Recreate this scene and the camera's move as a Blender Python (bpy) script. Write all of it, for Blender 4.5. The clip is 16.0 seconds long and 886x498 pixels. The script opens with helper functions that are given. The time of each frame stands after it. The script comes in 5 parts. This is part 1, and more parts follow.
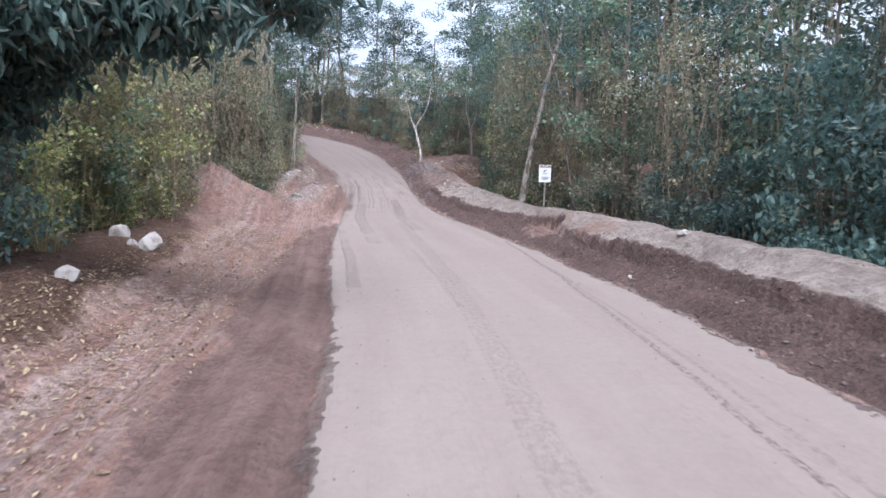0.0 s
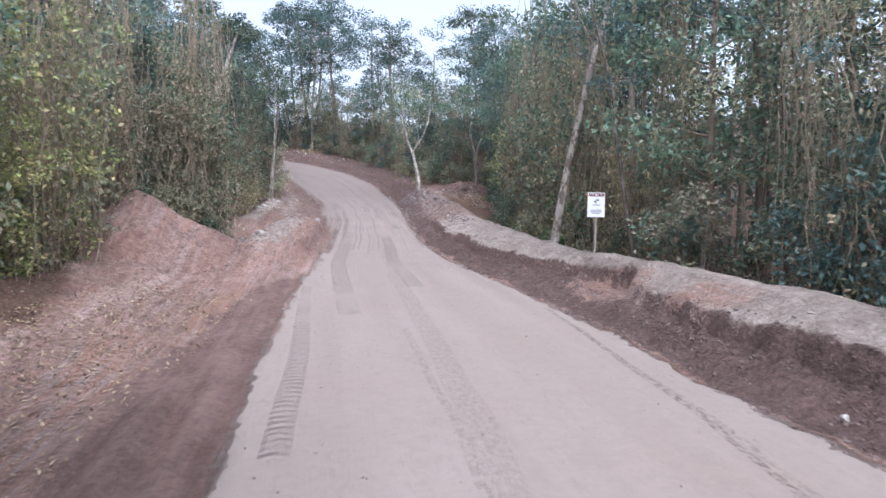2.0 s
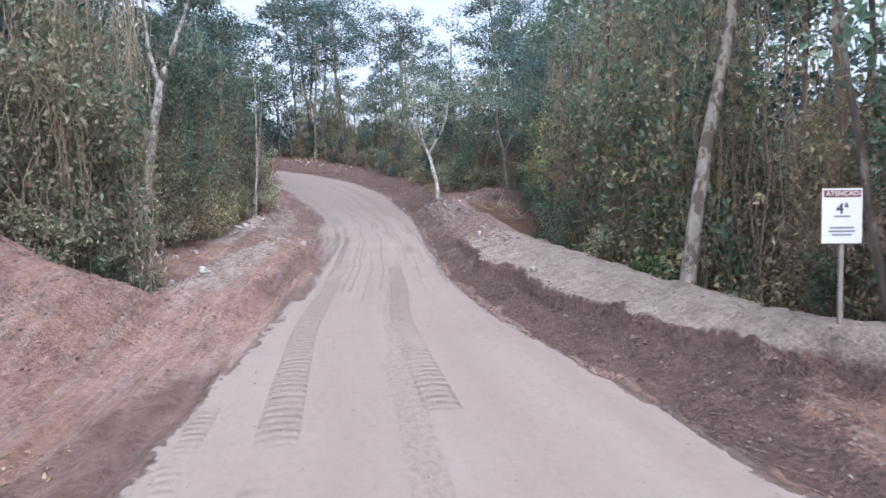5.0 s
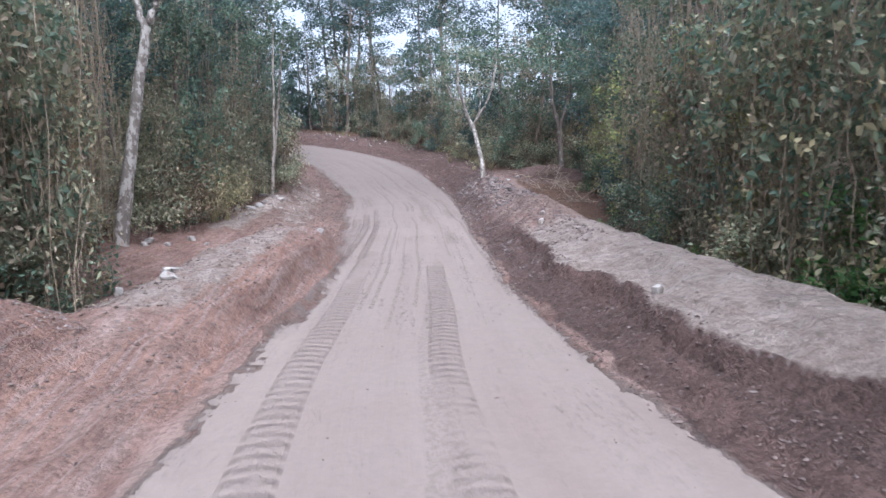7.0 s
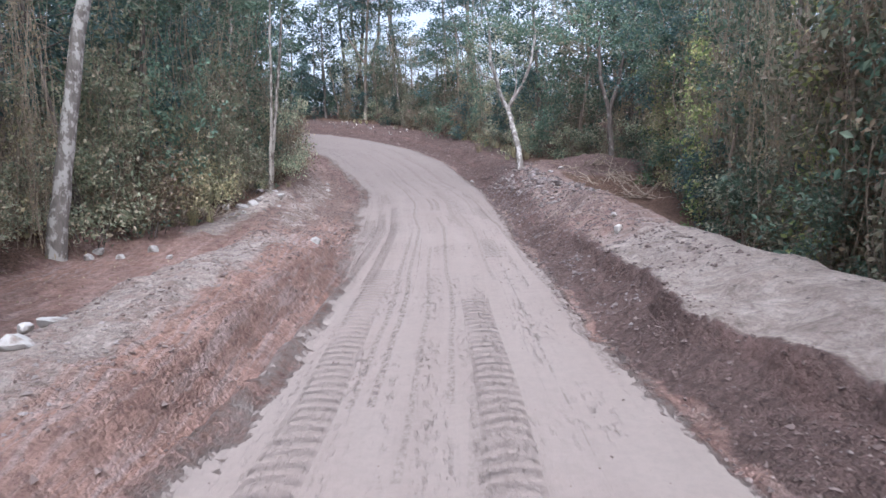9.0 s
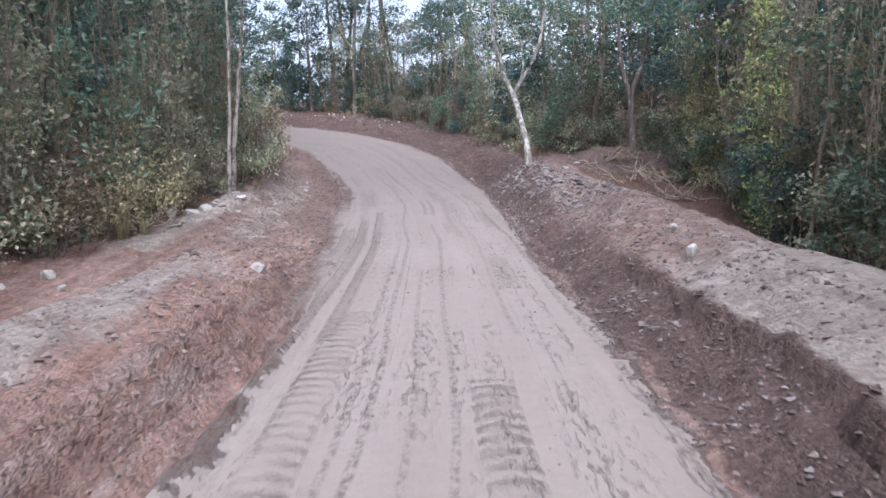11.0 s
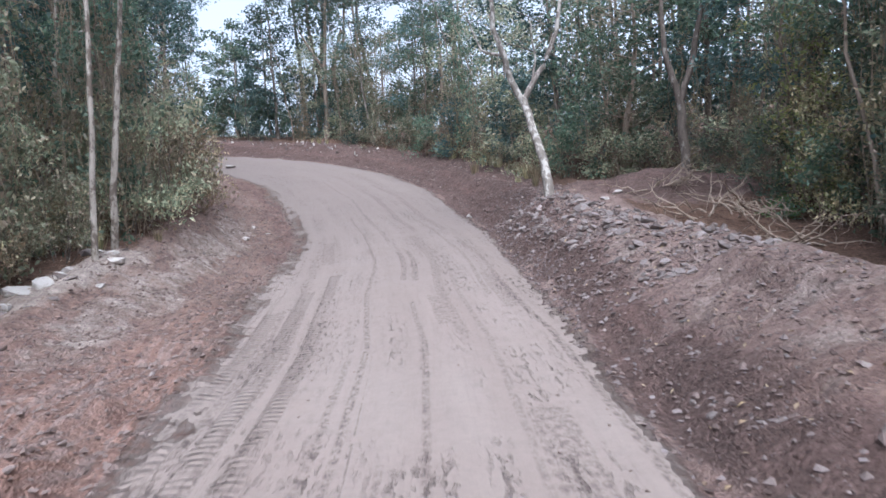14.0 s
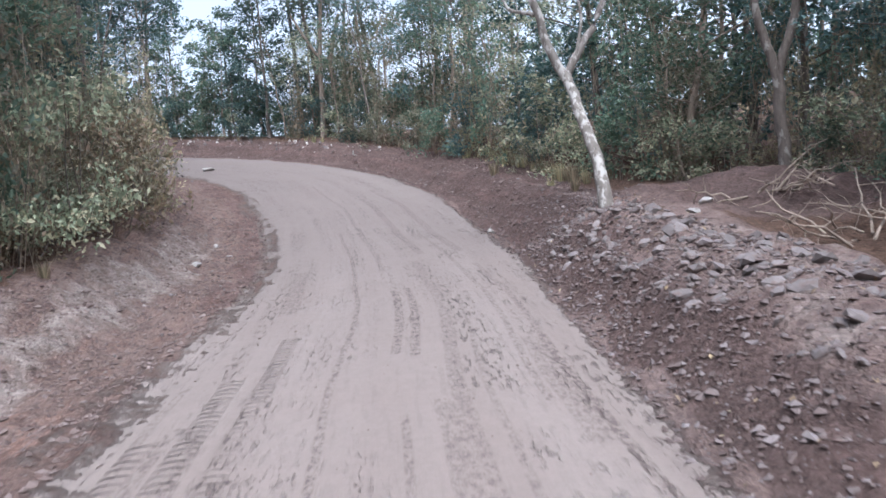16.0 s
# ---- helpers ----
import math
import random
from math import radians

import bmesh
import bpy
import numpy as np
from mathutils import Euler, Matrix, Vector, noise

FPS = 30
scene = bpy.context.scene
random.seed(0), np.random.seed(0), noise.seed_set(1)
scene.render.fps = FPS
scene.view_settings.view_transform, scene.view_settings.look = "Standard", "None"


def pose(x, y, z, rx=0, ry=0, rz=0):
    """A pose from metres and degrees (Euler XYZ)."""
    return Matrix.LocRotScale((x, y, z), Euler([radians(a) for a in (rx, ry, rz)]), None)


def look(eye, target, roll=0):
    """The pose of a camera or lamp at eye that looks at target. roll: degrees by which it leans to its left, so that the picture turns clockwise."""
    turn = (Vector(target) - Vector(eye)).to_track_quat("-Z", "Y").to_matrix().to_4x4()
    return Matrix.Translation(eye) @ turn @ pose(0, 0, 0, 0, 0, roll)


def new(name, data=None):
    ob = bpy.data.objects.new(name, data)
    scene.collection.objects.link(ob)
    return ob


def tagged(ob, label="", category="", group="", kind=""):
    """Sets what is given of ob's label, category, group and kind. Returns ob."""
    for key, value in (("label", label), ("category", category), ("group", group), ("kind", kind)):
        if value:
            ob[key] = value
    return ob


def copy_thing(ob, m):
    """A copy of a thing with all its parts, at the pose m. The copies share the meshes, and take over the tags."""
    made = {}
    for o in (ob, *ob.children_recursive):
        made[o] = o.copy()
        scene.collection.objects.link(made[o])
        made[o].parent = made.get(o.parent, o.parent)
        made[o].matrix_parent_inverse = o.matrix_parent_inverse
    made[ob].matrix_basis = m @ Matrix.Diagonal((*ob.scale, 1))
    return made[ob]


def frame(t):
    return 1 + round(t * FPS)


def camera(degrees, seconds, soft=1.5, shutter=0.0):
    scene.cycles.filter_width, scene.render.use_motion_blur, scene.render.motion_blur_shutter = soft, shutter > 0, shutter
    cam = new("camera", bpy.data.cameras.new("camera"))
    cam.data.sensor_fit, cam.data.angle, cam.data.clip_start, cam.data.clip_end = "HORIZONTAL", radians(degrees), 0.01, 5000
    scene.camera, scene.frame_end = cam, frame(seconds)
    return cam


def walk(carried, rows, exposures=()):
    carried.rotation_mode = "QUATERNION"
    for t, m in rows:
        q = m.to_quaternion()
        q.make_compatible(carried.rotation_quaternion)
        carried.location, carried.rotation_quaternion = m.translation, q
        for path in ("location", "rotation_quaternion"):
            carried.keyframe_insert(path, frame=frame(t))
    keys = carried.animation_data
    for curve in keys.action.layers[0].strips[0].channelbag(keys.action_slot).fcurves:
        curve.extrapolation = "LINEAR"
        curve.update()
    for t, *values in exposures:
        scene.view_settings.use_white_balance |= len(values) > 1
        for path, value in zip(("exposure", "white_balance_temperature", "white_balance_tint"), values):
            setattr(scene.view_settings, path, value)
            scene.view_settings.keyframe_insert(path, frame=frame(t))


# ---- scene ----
cam = camera(63.0, 16.0, 1.5, 0.3)
METRES, EYE, TILT, LEAN, TURN = 56.0, 2.67, -6.0, 0.0, 0.0
ROWS = [
    (0.0, 0.0, 0.0, 0.0, 0.0, 0.0, -0.0),
    (0.5, -0.0012, 0.0409, 0.0042, -0.02, 0.36, 0.03),
    (1.0, -0.0026, 0.0796, 0.0083, -0.02, 0.1, 0.01),
    (1.5, -0.0036, 0.1167, 0.0132, -0.1, 0.72, -0.02),
    (2.0, -0.0046, 0.1605, 0.0183, -0.09, 2.29, 0.28),
    (2.5, -0.0053, 0.193, 0.0223, -0.18, 2.38, 0.46),
    (3.0, -0.006, 0.2349, 0.0278, -0.06, 3.01, 0.85),
    (3.5, -0.0065, 0.2705, 0.0323, 0.18, 2.71, 1.35),
    (4.0, -0.0081, 0.3031, 0.0357, 0.54, 3.07, 1.72),
    (6.5, -0.021, 0.4505, 0.0527, 3.7, 2.32, 1.46),
    (7.0, -0.0249, 0.48, 0.0563, 4.37, 1.44, 1.13),
    (7.5, -0.0285, 0.5073, 0.0596, 4.91, 1.04, 0.97),
    (8.0, -0.0333, 0.5412, 0.0636, 5.66, 1.57, 0.83),
    (10.5, -0.0487, 0.6701, 0.0801, 6.28, -0.52, 1.24),
    (11.0, -0.0512, 0.6975, 0.0833, 5.86, 0.55, 1.38),
    (11.5, -0.0536, 0.7252, 0.087, 5.53, 1.23, 1.39),
    (12.0, -0.0561, 0.7535, 0.0907, 5.66, 0.71, 1.52),
    (12.5, -0.0587, 0.7824, 0.095, 5.14, 1.62, 1.71),
    (13.0, -0.0608, 0.8075, 0.0986, 4.95, 1.59, 2.01),
    (13.5, -0.064, 0.8405, 0.1031, 4.75, 1.54, 2.34),
    (14.0, -0.0664, 0.8682, 0.1074, 5.25, 2.88, 3.1),
    (14.5, -0.0693, 0.8958, 0.1115, 6.07, 4.19, 2.75),
    (15.0, -0.0722, 0.9295, 0.117, 5.71, 2.72, 3.45),
    (15.5, -0.0754, 0.9592, 0.1216, 5.53, 1.47, 3.48),
    (16.0, -0.078, 0.9879, 0.1268, 6.14, 3.03, 3.47),
]
walk(cam, [(t, pose(0, 0, EYE, TILT, LEAN, TURN) @ pose(METRES * x, METRES * y, METRES * z, 90 + pitch, roll, yaw)) for t, x, y, z, yaw, pitch, roll in ROWS], exposures=[(0.0, 0.72, 5480.0, 13.0), (8.0, 0.74, 5400.0, 13.0), (12.0, 0.74, 5420.0, 12.0), (16.0, 0.74, 5400.0, 10.5)])

# ---- world, sun, exposure ----
world = bpy.data.worlds.new("sky")
scene.world = world
world.use_nodes = True
wn = world.node_tree.nodes
sky = wn.new("ShaderNodeTexSky")
sky.sky_type = "NISHITA"
sky.sun_disc = False
sky.sun_elevation = radians(60)
sky.sun_rotation = radians(166)
sky.air_density, sky.dust_density, sky.ozone_density = 1.0, 5.0, 1.0
wn["Background"].inputs["Strength"].default_value = 0.15
haze = wn.new("ShaderNodeHueSaturation")
haze.inputs["Saturation"].default_value, haze.inputs["Value"].default_value = 0.35, 1.45
world.node_tree.links.new(sky.outputs["Color"], haze.inputs["Color"])
world.node_tree.links.new(haze.outputs["Color"], wn["Background"].inputs["Color"])
sun = new("sun", bpy.data.lights.new("sun", "SUN"))
sun.data.energy, sun.data.angle, sun.data.color = 1.5, radians(35), (1.0, 0.98, 0.96)
sun.matrix_world = look((3.7, -14.8, 27), (0, 0, 0))

# ---- materials ----


class Mat:
    """A node material with short calls for its nodes."""

    def __init__(self, name):
        self.m = bpy.data.materials.new(name)
        self.m.use_nodes = True
        self.t = self.m.node_tree
        self.b = self.t.nodes["Principled BSDF"]
        self.out = self.t.nodes["Material Output"]

    def put(self, socket, value):
        if isinstance(value, bpy.types.NodeSocket):
            self.t.links.new(value, socket)
        elif isinstance(value, tuple) and len(value) == 3 and socket.type == "RGBA":
            socket.default_value = (*value, 1)
        else:
            socket.default_value = value

    def node(self, kind, **given):
        n = self.t.nodes.new("ShaderNode" + kind)
        for k, v in given.items():
            self.put(n.inputs[k], v)
        return n

    def noise(self, scale, detail=5.0, rough=0.6, vec=None):
        n = self.node("TexNoise", Scale=scale, Detail=detail, Roughness=rough)
        if vec is not None:
            self.put(n.inputs["Vector"], vec)
        return n.outputs["Fac"]

    def ramp(self, fac, *stops):
        n = self.t.nodes.new("ShaderNodeValToRGB")
        e = n.color_ramp.elements
        while len(e) < len(stops):
            e.new(0.5)
        for el, (p, c) in zip(e, stops):
            el.position = p
            el.color = (*c, 1) if isinstance(c, tuple) else (c, c, c, 1)
        self.put(n.inputs["Fac"], fac)
        return n.outputs["Color"]

    def mix(self, fac, a, b, blend="MIX"):
        n = self.t.nodes.new("ShaderNodeMix")
        n.data_type, n.blend_type = "RGBA", blend
        self.put(n.inputs[0], fac)
        self.put(n.inputs[6], a)
        self.put(n.inputs[7], b)
        return n.outputs[2]

    def math(self, op, a, b=0.0, clamp=False):
        n = self.t.nodes.new("ShaderNodeMath")
        n.operation, n.use_clamp = op, clamp
        self.put(n.inputs[0], a)
        self.put(n.inputs[1], b)
        return n.outputs[0]

    def coords(self, sx=1.0, sy=1.0, sz=1.0, which="Object"):
        c = self.t.nodes.new("ShaderNodeTexCoord")
        n = self.t.nodes.new("ShaderNodeMapping")
        n.inputs["Scale"].default_value = (sx, sy, sz)
        self.t.links.new(c.outputs[which], n.inputs["Vector"])
        return n.outputs["Vector"]

    def bump(self, height, distance, strength=1.0):
        n = self.node("Bump", Height=height, Distance=distance, Strength=strength)
        self.t.links.new(n.outputs["Normal"], self.b.inputs["Normal"])

    def base(self, colour, rough, spec=0.3):
        self.put(self.b.inputs["Base Color"], colour)
        self.put(self.b.inputs["Roughness"], rough)
        self.put(self.b.inputs["Specular IOR Level"], spec)
        return self.m


def leaf_material(name, dark, mid, light, dry, dry_share=0.12, through_light=0.35):
    k = Mat(name)
    geo = k.t.nodes.new("ShaderNodeNewGeometry")
    info = k.t.nodes.new("ShaderNodeObjectInfo")
    r = geo.outputs["Random Per Island"]
    c = k.ramp(r, (0.0, dark), (0.5, mid), (1.0 - dry_share - 0.08, light), (1.0 - dry_share, dry), (1.0, dry))
    c = k.mix(k.noise(0.9, 2.0, vec=k.coords()), c, k.mix(0.5, c, light), "MIX")
    hsv = k.node("HueSaturation", Color=c, Saturation=0.98)
    k.put(hsv.inputs["Hue"], k.math("ADD", 0.475, k.math("MULTIPLY", info.outputs["Random"], 0.05)))
    k.put(hsv.inputs["Value"], k.math("ADD", 0.66, k.math("MULTIPLY", info.outputs["Random"], 0.82)))
    k.base(hsv.outputs["Color"], 0.48, 0.38)
    tr = k.node("BsdfTranslucent", Color=hsv.outputs["Color"])
    ms = k.node("MixShader", Fac=through_light)
    k.t.links.new(k.b.outputs[0], ms.inputs[1])
    k.t.links.new(tr.outputs[0], ms.inputs[2])
    k.t.links.new(ms.outputs[0], k.out.inputs["Surface"])
    return k.m


def bark_material(name, dark, light, patch, patchy=0.5):
    k = Mat(name)
    v = k.coords(1, 1, 0.25)
    n = k.noise(9, 6, 0.65, v)
    p = k.noise(4.5, 4, 0.65, k.coords(1, 1, 0.6))
    c = k.mix(k.ramp(n, (0.3, 0.0), (0.7, 1.0)), dark, light)
    c = k.mix(k.ramp(p, (patchy - 0.05, 0.0), (patchy + 0.02, 1.0)), c, patch)
    k.bump(n, 0.02, 0.8)
    return k.base(c, 0.9, 0.15)


def stone_material(name, a, b, dirt):
    k = Mat(name)
    info = k.t.nodes.new("ShaderNodeObjectInfo")
    n = k.noise(7, 6, 0.65, k.coords())
    c = k.mix(n, a, b)
    c = k.mix(k.ramp(k.noise(2.5, 4, 0.6, k.coords()), (0.5, 0.0), (0.68, 1.0)), c, dirt)
    hsv = k.node("HueSaturation", Color=c)
    k.put(hsv.inputs["Value"], k.math("ADD", 0.75, k.math("MULTIPLY", info.outputs["Random"], 0.45)))
    k.bump(k.noise(22, 5, 0.7, k.coords()), 0.015, 0.8)
    return k.base(hsv.outputs["Color"], 0.9, 0.2)


def plain_material(name, a, b, scale, rough, spec=0.3, bump=0.003):
    k = Mat(name)
    n = k.noise(scale, 5, 0.6, k.coords())
    k.bump(n, bump, 0.6)
    return k.base(k.mix(n, a, b), rough, spec)


def ground_material():
    k = Mat("earth")
    a = k.node("Attribute")
    a.attribute_name = "soil_a"
    b = k.node("Attribute")
    b.attribute_name = "soil_b"
    sa = k.node("SeparateColor", Color=a.outputs["Color"])
    sb = k.node("SeparateColor", Color=b.outputs["Color"])
    pale, red, dark = sa.outputs[0], sa.outputs[1], sa.outputs[2]
    grey, brown, woods = sb.outputs[0], sb.outputs[1], sb.outputs[2]
    uv = k.t.nodes.new("ShaderNodeUVMap")
    uv.uv_map = "along"

    def lane(sx, sy):
        n = k.t.nodes.new("ShaderNodeMapping")
        n.inputs["Scale"].default_value = (sx, sy, 1)
        k.t.links.new(uv.outputs["UV"], n.inputs["Vector"])
        return n.outputs["Vector"]

    obj = k.coords()
    broad = k.noise(0.35, 4, 0.6, obj)
    patch = k.noise(1.7, 6, 0.62, obj)
    fine = k.noise(14, 8, 0.7, obj)
    grit = k.noise(60, 4, 0.7, obj)
    streak = k.noise(1.0, 6, 0.6, lane(3.2, 0.10))
    streak2 = k.noise(1.0, 5, 0.6, lane(9.0, 0.35))

    def edged(mask, width=0.5):
        m = k.math("ADD", mask, k.math("MULTIPLY", k.math("SUBTRACT", patch, 0.5), width))
        m = k.math("ADD", m, k.math("MULTIPLY", k.math("SUBTRACT", fine, 0.5), width * 0.7))
        return k.ramp(m, (0.36, 0.0), (0.64, 1.0))

    sep = k.t.nodes.new("ShaderNodeSeparateXYZ")
    k.t.links.new(uv.outputs["UV"], sep.inputs[0])
    dd, qq = sep.outputs[0], sep.outputs[1]
    scrape = k.noise(1.0, 7, 0.64, lane(1.7, 0.16))
    scrape2 = k.noise(1.0, 6, 0.68, lane(4.6, 0.8))
    soil = k.ramp(scrape, (0.33, (0.145, 0.086, 0.069)), (0.45, (0.245, 0.150, 0.121)), (0.55, (0.325, 0.212, 0.175)), (0.67, (0.410, 0.305, 0.264)))
    soil = k.mix(k.math("MULTIPLY", k.ramp(scrape2, (0.42, 0.0), (0.62, 1.0)), 0.55), soil, (0.172, 0.102, 0.080))
    soil = k.mix(k.math("MULTIPLY", k.ramp(patch, (0.45, 0.0), (0.62, 1.0)), 0.5), soil, (0.310, 0.222, 0.190))
    soil = k.mix(k.math("MULTIPLY", k.ramp(broad, (0.45, 0.0), (0.62, 1.0)), 0.45), soil, (0.250, 0.142, 0.106))
    near = k.math("MULTIPLY", k.ramp(k.math("MULTIPLY", qq, 0.01), (0.33, 1.0), (0.42, 0.0)), k.ramp(k.math("MULTIPLY", dd, -0.1), (0.66, 1.0), (0.76, 0.0)))
    band = k.math("ADD", k.math("MULTIPLY", k.noise(1.0, 2, 0.5, lane(1.25, 0.018)), 0.8), k.math("MULTIPLY", k.noise(1.0, 5, 0.7, lane(3.0, 0.5)), 0.2))
    soil = k.mix(k.math("MULTIPLY", k.ramp(band, (0.50, 0.0), (0.56, 0.8)), near), soil, k.mix(fine, (0.330, 0.240, 0.203), (0.430, 0.330, 0.286)))
    soil = k.mix(k.math("MULTIPLY", k.ramp(band, (0.40, 0.8), (0.46, 0.0)), near), soil, k.mix(fine, (0.105, 0.066, 0.054), (0.190, 0.118, 0.094)))
    c = k.mix(k.ramp(k.math("MULTIPLY", qq, 0.01), (0.46, 0.0), (0.58, 0.75)), soil, k.mix(patch, (0.112, 0.079, 0.069), (0.235, 0.175, 0.153)))
    inner = k.mix(patch, (0.125, 0.087, 0.073), (0.250, 0.184, 0.157))
    inner = k.mix(k.math("MULTIPLY", k.ramp(scrape2, (0.46, 0.0), (0.60, 1.0)), 0.6), inner, (0.215, 0.135, 0.105))
    c = k.mix(k.math("LESS_THAN", dd, 0.0), c, k.mix(k.ramp(k.math("MULTIPLY", qq, 0.01), (0.56, 0.0), (0.66, 0.85)), soil, inner))
    wood = k.mix(k.ramp(fine, (0.3, 0.0), (0.7, 1.0)), (0.050, 0.033, 0.025), (0.185, 0.112, 0.078))
    c = k.mix(edged(woods, 0.8), c, wood)
    gy = k.mix(k.ramp(patch, (0.3, 0.0), (0.75, 1.0)), (0.246, 0.194, 0.164), (0.385, 0.322, 0.278))
    gy = k.mix(k.math("MULTIPLY", k.ramp(scrape2, (0.52, 0.0), (0.66, 1.0)), 0.5), gy, (0.155, 0.115, 0.098))
    c = k.mix(edged(grey, 0.7), c, gy)
    rd = k.mix(k.ramp(scrape2, (0.35, 0.0), (0.65, 1.0)), (0.185, 0.108, 0.084), (0.320, 0.205, 0.163))
    rd = k.mix(k.math("MULTIPLY", k.ramp(scrape, (0.50, 0.0), (0.64, 1.0)), 0.8), rd, (0.290, 0.158, 0.112))
    rd = k.mix(k.math("MULTIPLY", k.ramp(streak2, (0.48, 0.0), (0.62, 1.0)), 0.7), rd, (0.330, 0.262, 0.235))
    br = k.mix(k.ramp(k.math("ADD", k.math("MULTIPLY", streak, 0.4), k.math("MULTIPLY", k.noise(1.0, 7, 0.65, lane(1.6, 0.5)), 0.6)), (0.40, 0.0), (0.62, 1.0)), (0.132, 0.084, 0.070), (0.225, 0.150, 0.128))
    br = k.mix(k.math("MULTIPLY", k.ramp(streak2, (0.5, 0.0), (0.66, 1.0)), 0.35), br, (0.205, 0.115, 0.088))
    c = k.mix(edged(brown, 0.3), c, br)
    dk = k.mix(k.ramp(fine, (0.3, 0.0), (0.75, 1.0)), (0.070, 0.048, 0.041), (0.170, 0.113, 0.097))
    dk = k.mix(k.math("MULTIPLY", k.ramp(scrape, (0.5, 0.0), (0.66, 1.0)), 0.7), dk, (0.165, 0.104, 0.088))
    c = k.mix(edged(dark, 0.8), c, dk)
    c = k.mix(k.math("MULTIPLY", edged(red, 1.8), 0.75), c, rd)
    rutted = k.ramp(k.math("MULTIPLY", qq, 0.01), (0.30, 0.0), (0.46, 1.0))
    dust = k.mix(k.ramp(k.noise(1.0, 4, 0.5, lane(1.1, 0.05)), (0.30, 0.0), (0.70, 1.0)), (0.226, 0.182, 0.156), (0.258, 0.213, 0.184))
    dust = k.mix(k.math("MULTIPLY", k.ramp(broad, (0.4, 0.0), (0.65, 1.0)), 0.35), dust, (0.230, 0.178, 0.151))
    dust = k.mix(k.math("MULTIPLY", k.ramp(streak2, (0.56, 0.0), (0.74, 1.0)), k.math("ADD", 0.10, k.math("MULTIPLY", rutted, 0.10))), dust, (0.164, 0.124, 0.109))
    line = k.math("MULTIPLY", k.ramp(k.noise(1.0, 2, 0.4, lane(11.0, 0.03)), (0.70, 0.0), (0.72, 1.0)),
                  k.ramp(k.noise(1.0, 5, 0.75, lane(9.0, 3.0)), (0.46, 0.0), (0.56, 1.0)))
    dust = k.mix(k.math("MULTIPLY", line, k.math("ADD", 0.1, k.math("MULTIPLY", rutted, 0.45))), dust, (0.100, 0.077, 0.068))
    scuff = k.math("MULTIPLY", k.ramp(k.noise(1.0, 3, 0.55, lane(3.2, 0.07)), (0.43, 0.0), (0.58, 1.0)),
                   k.math("MULTIPLY", k.ramp(k.noise(1.0, 3, 0.6, lane(13.0, 3.2)), (0.51, 0.0), (0.63, 1.0)),
                          k.ramp(k.noise(1.0, 3, 0.6, lane(24.0, 15.0)), (0.38, 0.25), (0.56, 1.0))))
    scuff = k.math("MULTIPLY", scuff, k.ramp(k.noise(0.45, 3, 0.6, obj), (0.40, 0.0), (0.55, 1.0)))
    late = k.ramp(k.math("MULTIPLY", qq, 0.01), (0.52, 0.0), (0.62, 1.0))
    dust = k.mix(k.math("MULTIPLY", scuff, k.math("ADD", 0.2, k.math("ADD", k.math("MULTIPLY", rutted, 0.35), k.math("MULTIPLY", late, 0.5)))), dust, (0.115, 0.088, 0.079))
    churn = k.ramp(k.noise(1.0, 5, 0.7, lane(9.0, 1.1)), (0.53, 0.0), (0.66, 1.0))
    dust = k.mix(k.math("MULTIPLY", k.math("MULTIPLY", churn, late), 0.32), dust, (0.165, 0.128, 0.113))
    # dust greyer towards the bend: moist earth, and canopy shade put into its colour
    dust = k.mix(k.math("MULTIPLY", k.ramp(k.math("MULTIPLY", qq, 0.01), (0.58, 0.0), (0.84, 1.0)), 0.62), dust, (0.150, 0.123, 0.110))
    torn = k.ramp(k.noise(1.0, 6, 0.75, lane(13.0, 7.0)), (0.44, 0.0), (0.60, 1.0))

    def within(q0, q1):
        return k.math("MULTIPLY", k.math("GREATER_THAN", qq, float(q0)), k.math("LESS_THAN", qq, float(q1)))

    # single wheel marks: where they start across the road, how they drift, half width, from, to
    for at, drift, half, q0, q1, deep in ((1.0, 0.075, 0.045, 4, 26, 1.1), (-1.0, 0.03, 0.20, 4, 44, 0.34), (1.45, 0.055, 0.03, 4, 24, 0.5), (-0.75, 0.0, 0.05, 14, 24, 0.45),
                                          (-0.30, 0.0, 0.06, 66.5, 71.4, 1.1), (-0.02, 0.0, 0.06, 66.3, 71.6, 1.1), (1.15, 0.0, 0.22, 53.4, 57.3, 0.7), (1.75, 0.0, 0.18, 62.8, 66.8, 0.6),
                                          (-1.08, 0.0, 0.035, 42, 82, 0.85), (-1.32, 0.0, 0.03, 42, 60, 0.7), (-0.62, 0.0, 0.025, 40, 56, 0.6), (-0.18, 0.0, 0.03, 42, 64, 0.7), (0.50, 0.0, 0.09, 61, 75, 0.6),
                                          (1.88, 0.0, 0.05, 43, 74, 0.8), (1.45, 0.0, 0.04, 64, 80, 0.7), (2.12, 0.0, 0.03, 44, 60, 0.7), (0.85, 0.0, 0.03, 50, 70, 0.5), (-2.35, 0.0, 0.06, 50, 64, 0.7), (-2.05, 0.0, 0.04, 46, 62, 0.6), (-2.75, 0.0, 0.06, 52, 64, 0.7), (-3.05, 0.0, 0.05, 54, 66, 0.6),
                                          (-2.4, 0.0, 0.16, 70, 75, 0.7), (0.28, 0.0, 0.10, 61.8, 64.4, 0.6), (0.8, 0.0, 0.10, 76, 88, 0.6), (-0.4, 0.0, 0.06, 74, 92, 0.6), (1.9, 0.0, 0.12, 76, 90, 0.7)):
        centre = k.math("ADD", k.math("MULTIPLY", qq, drift), at)
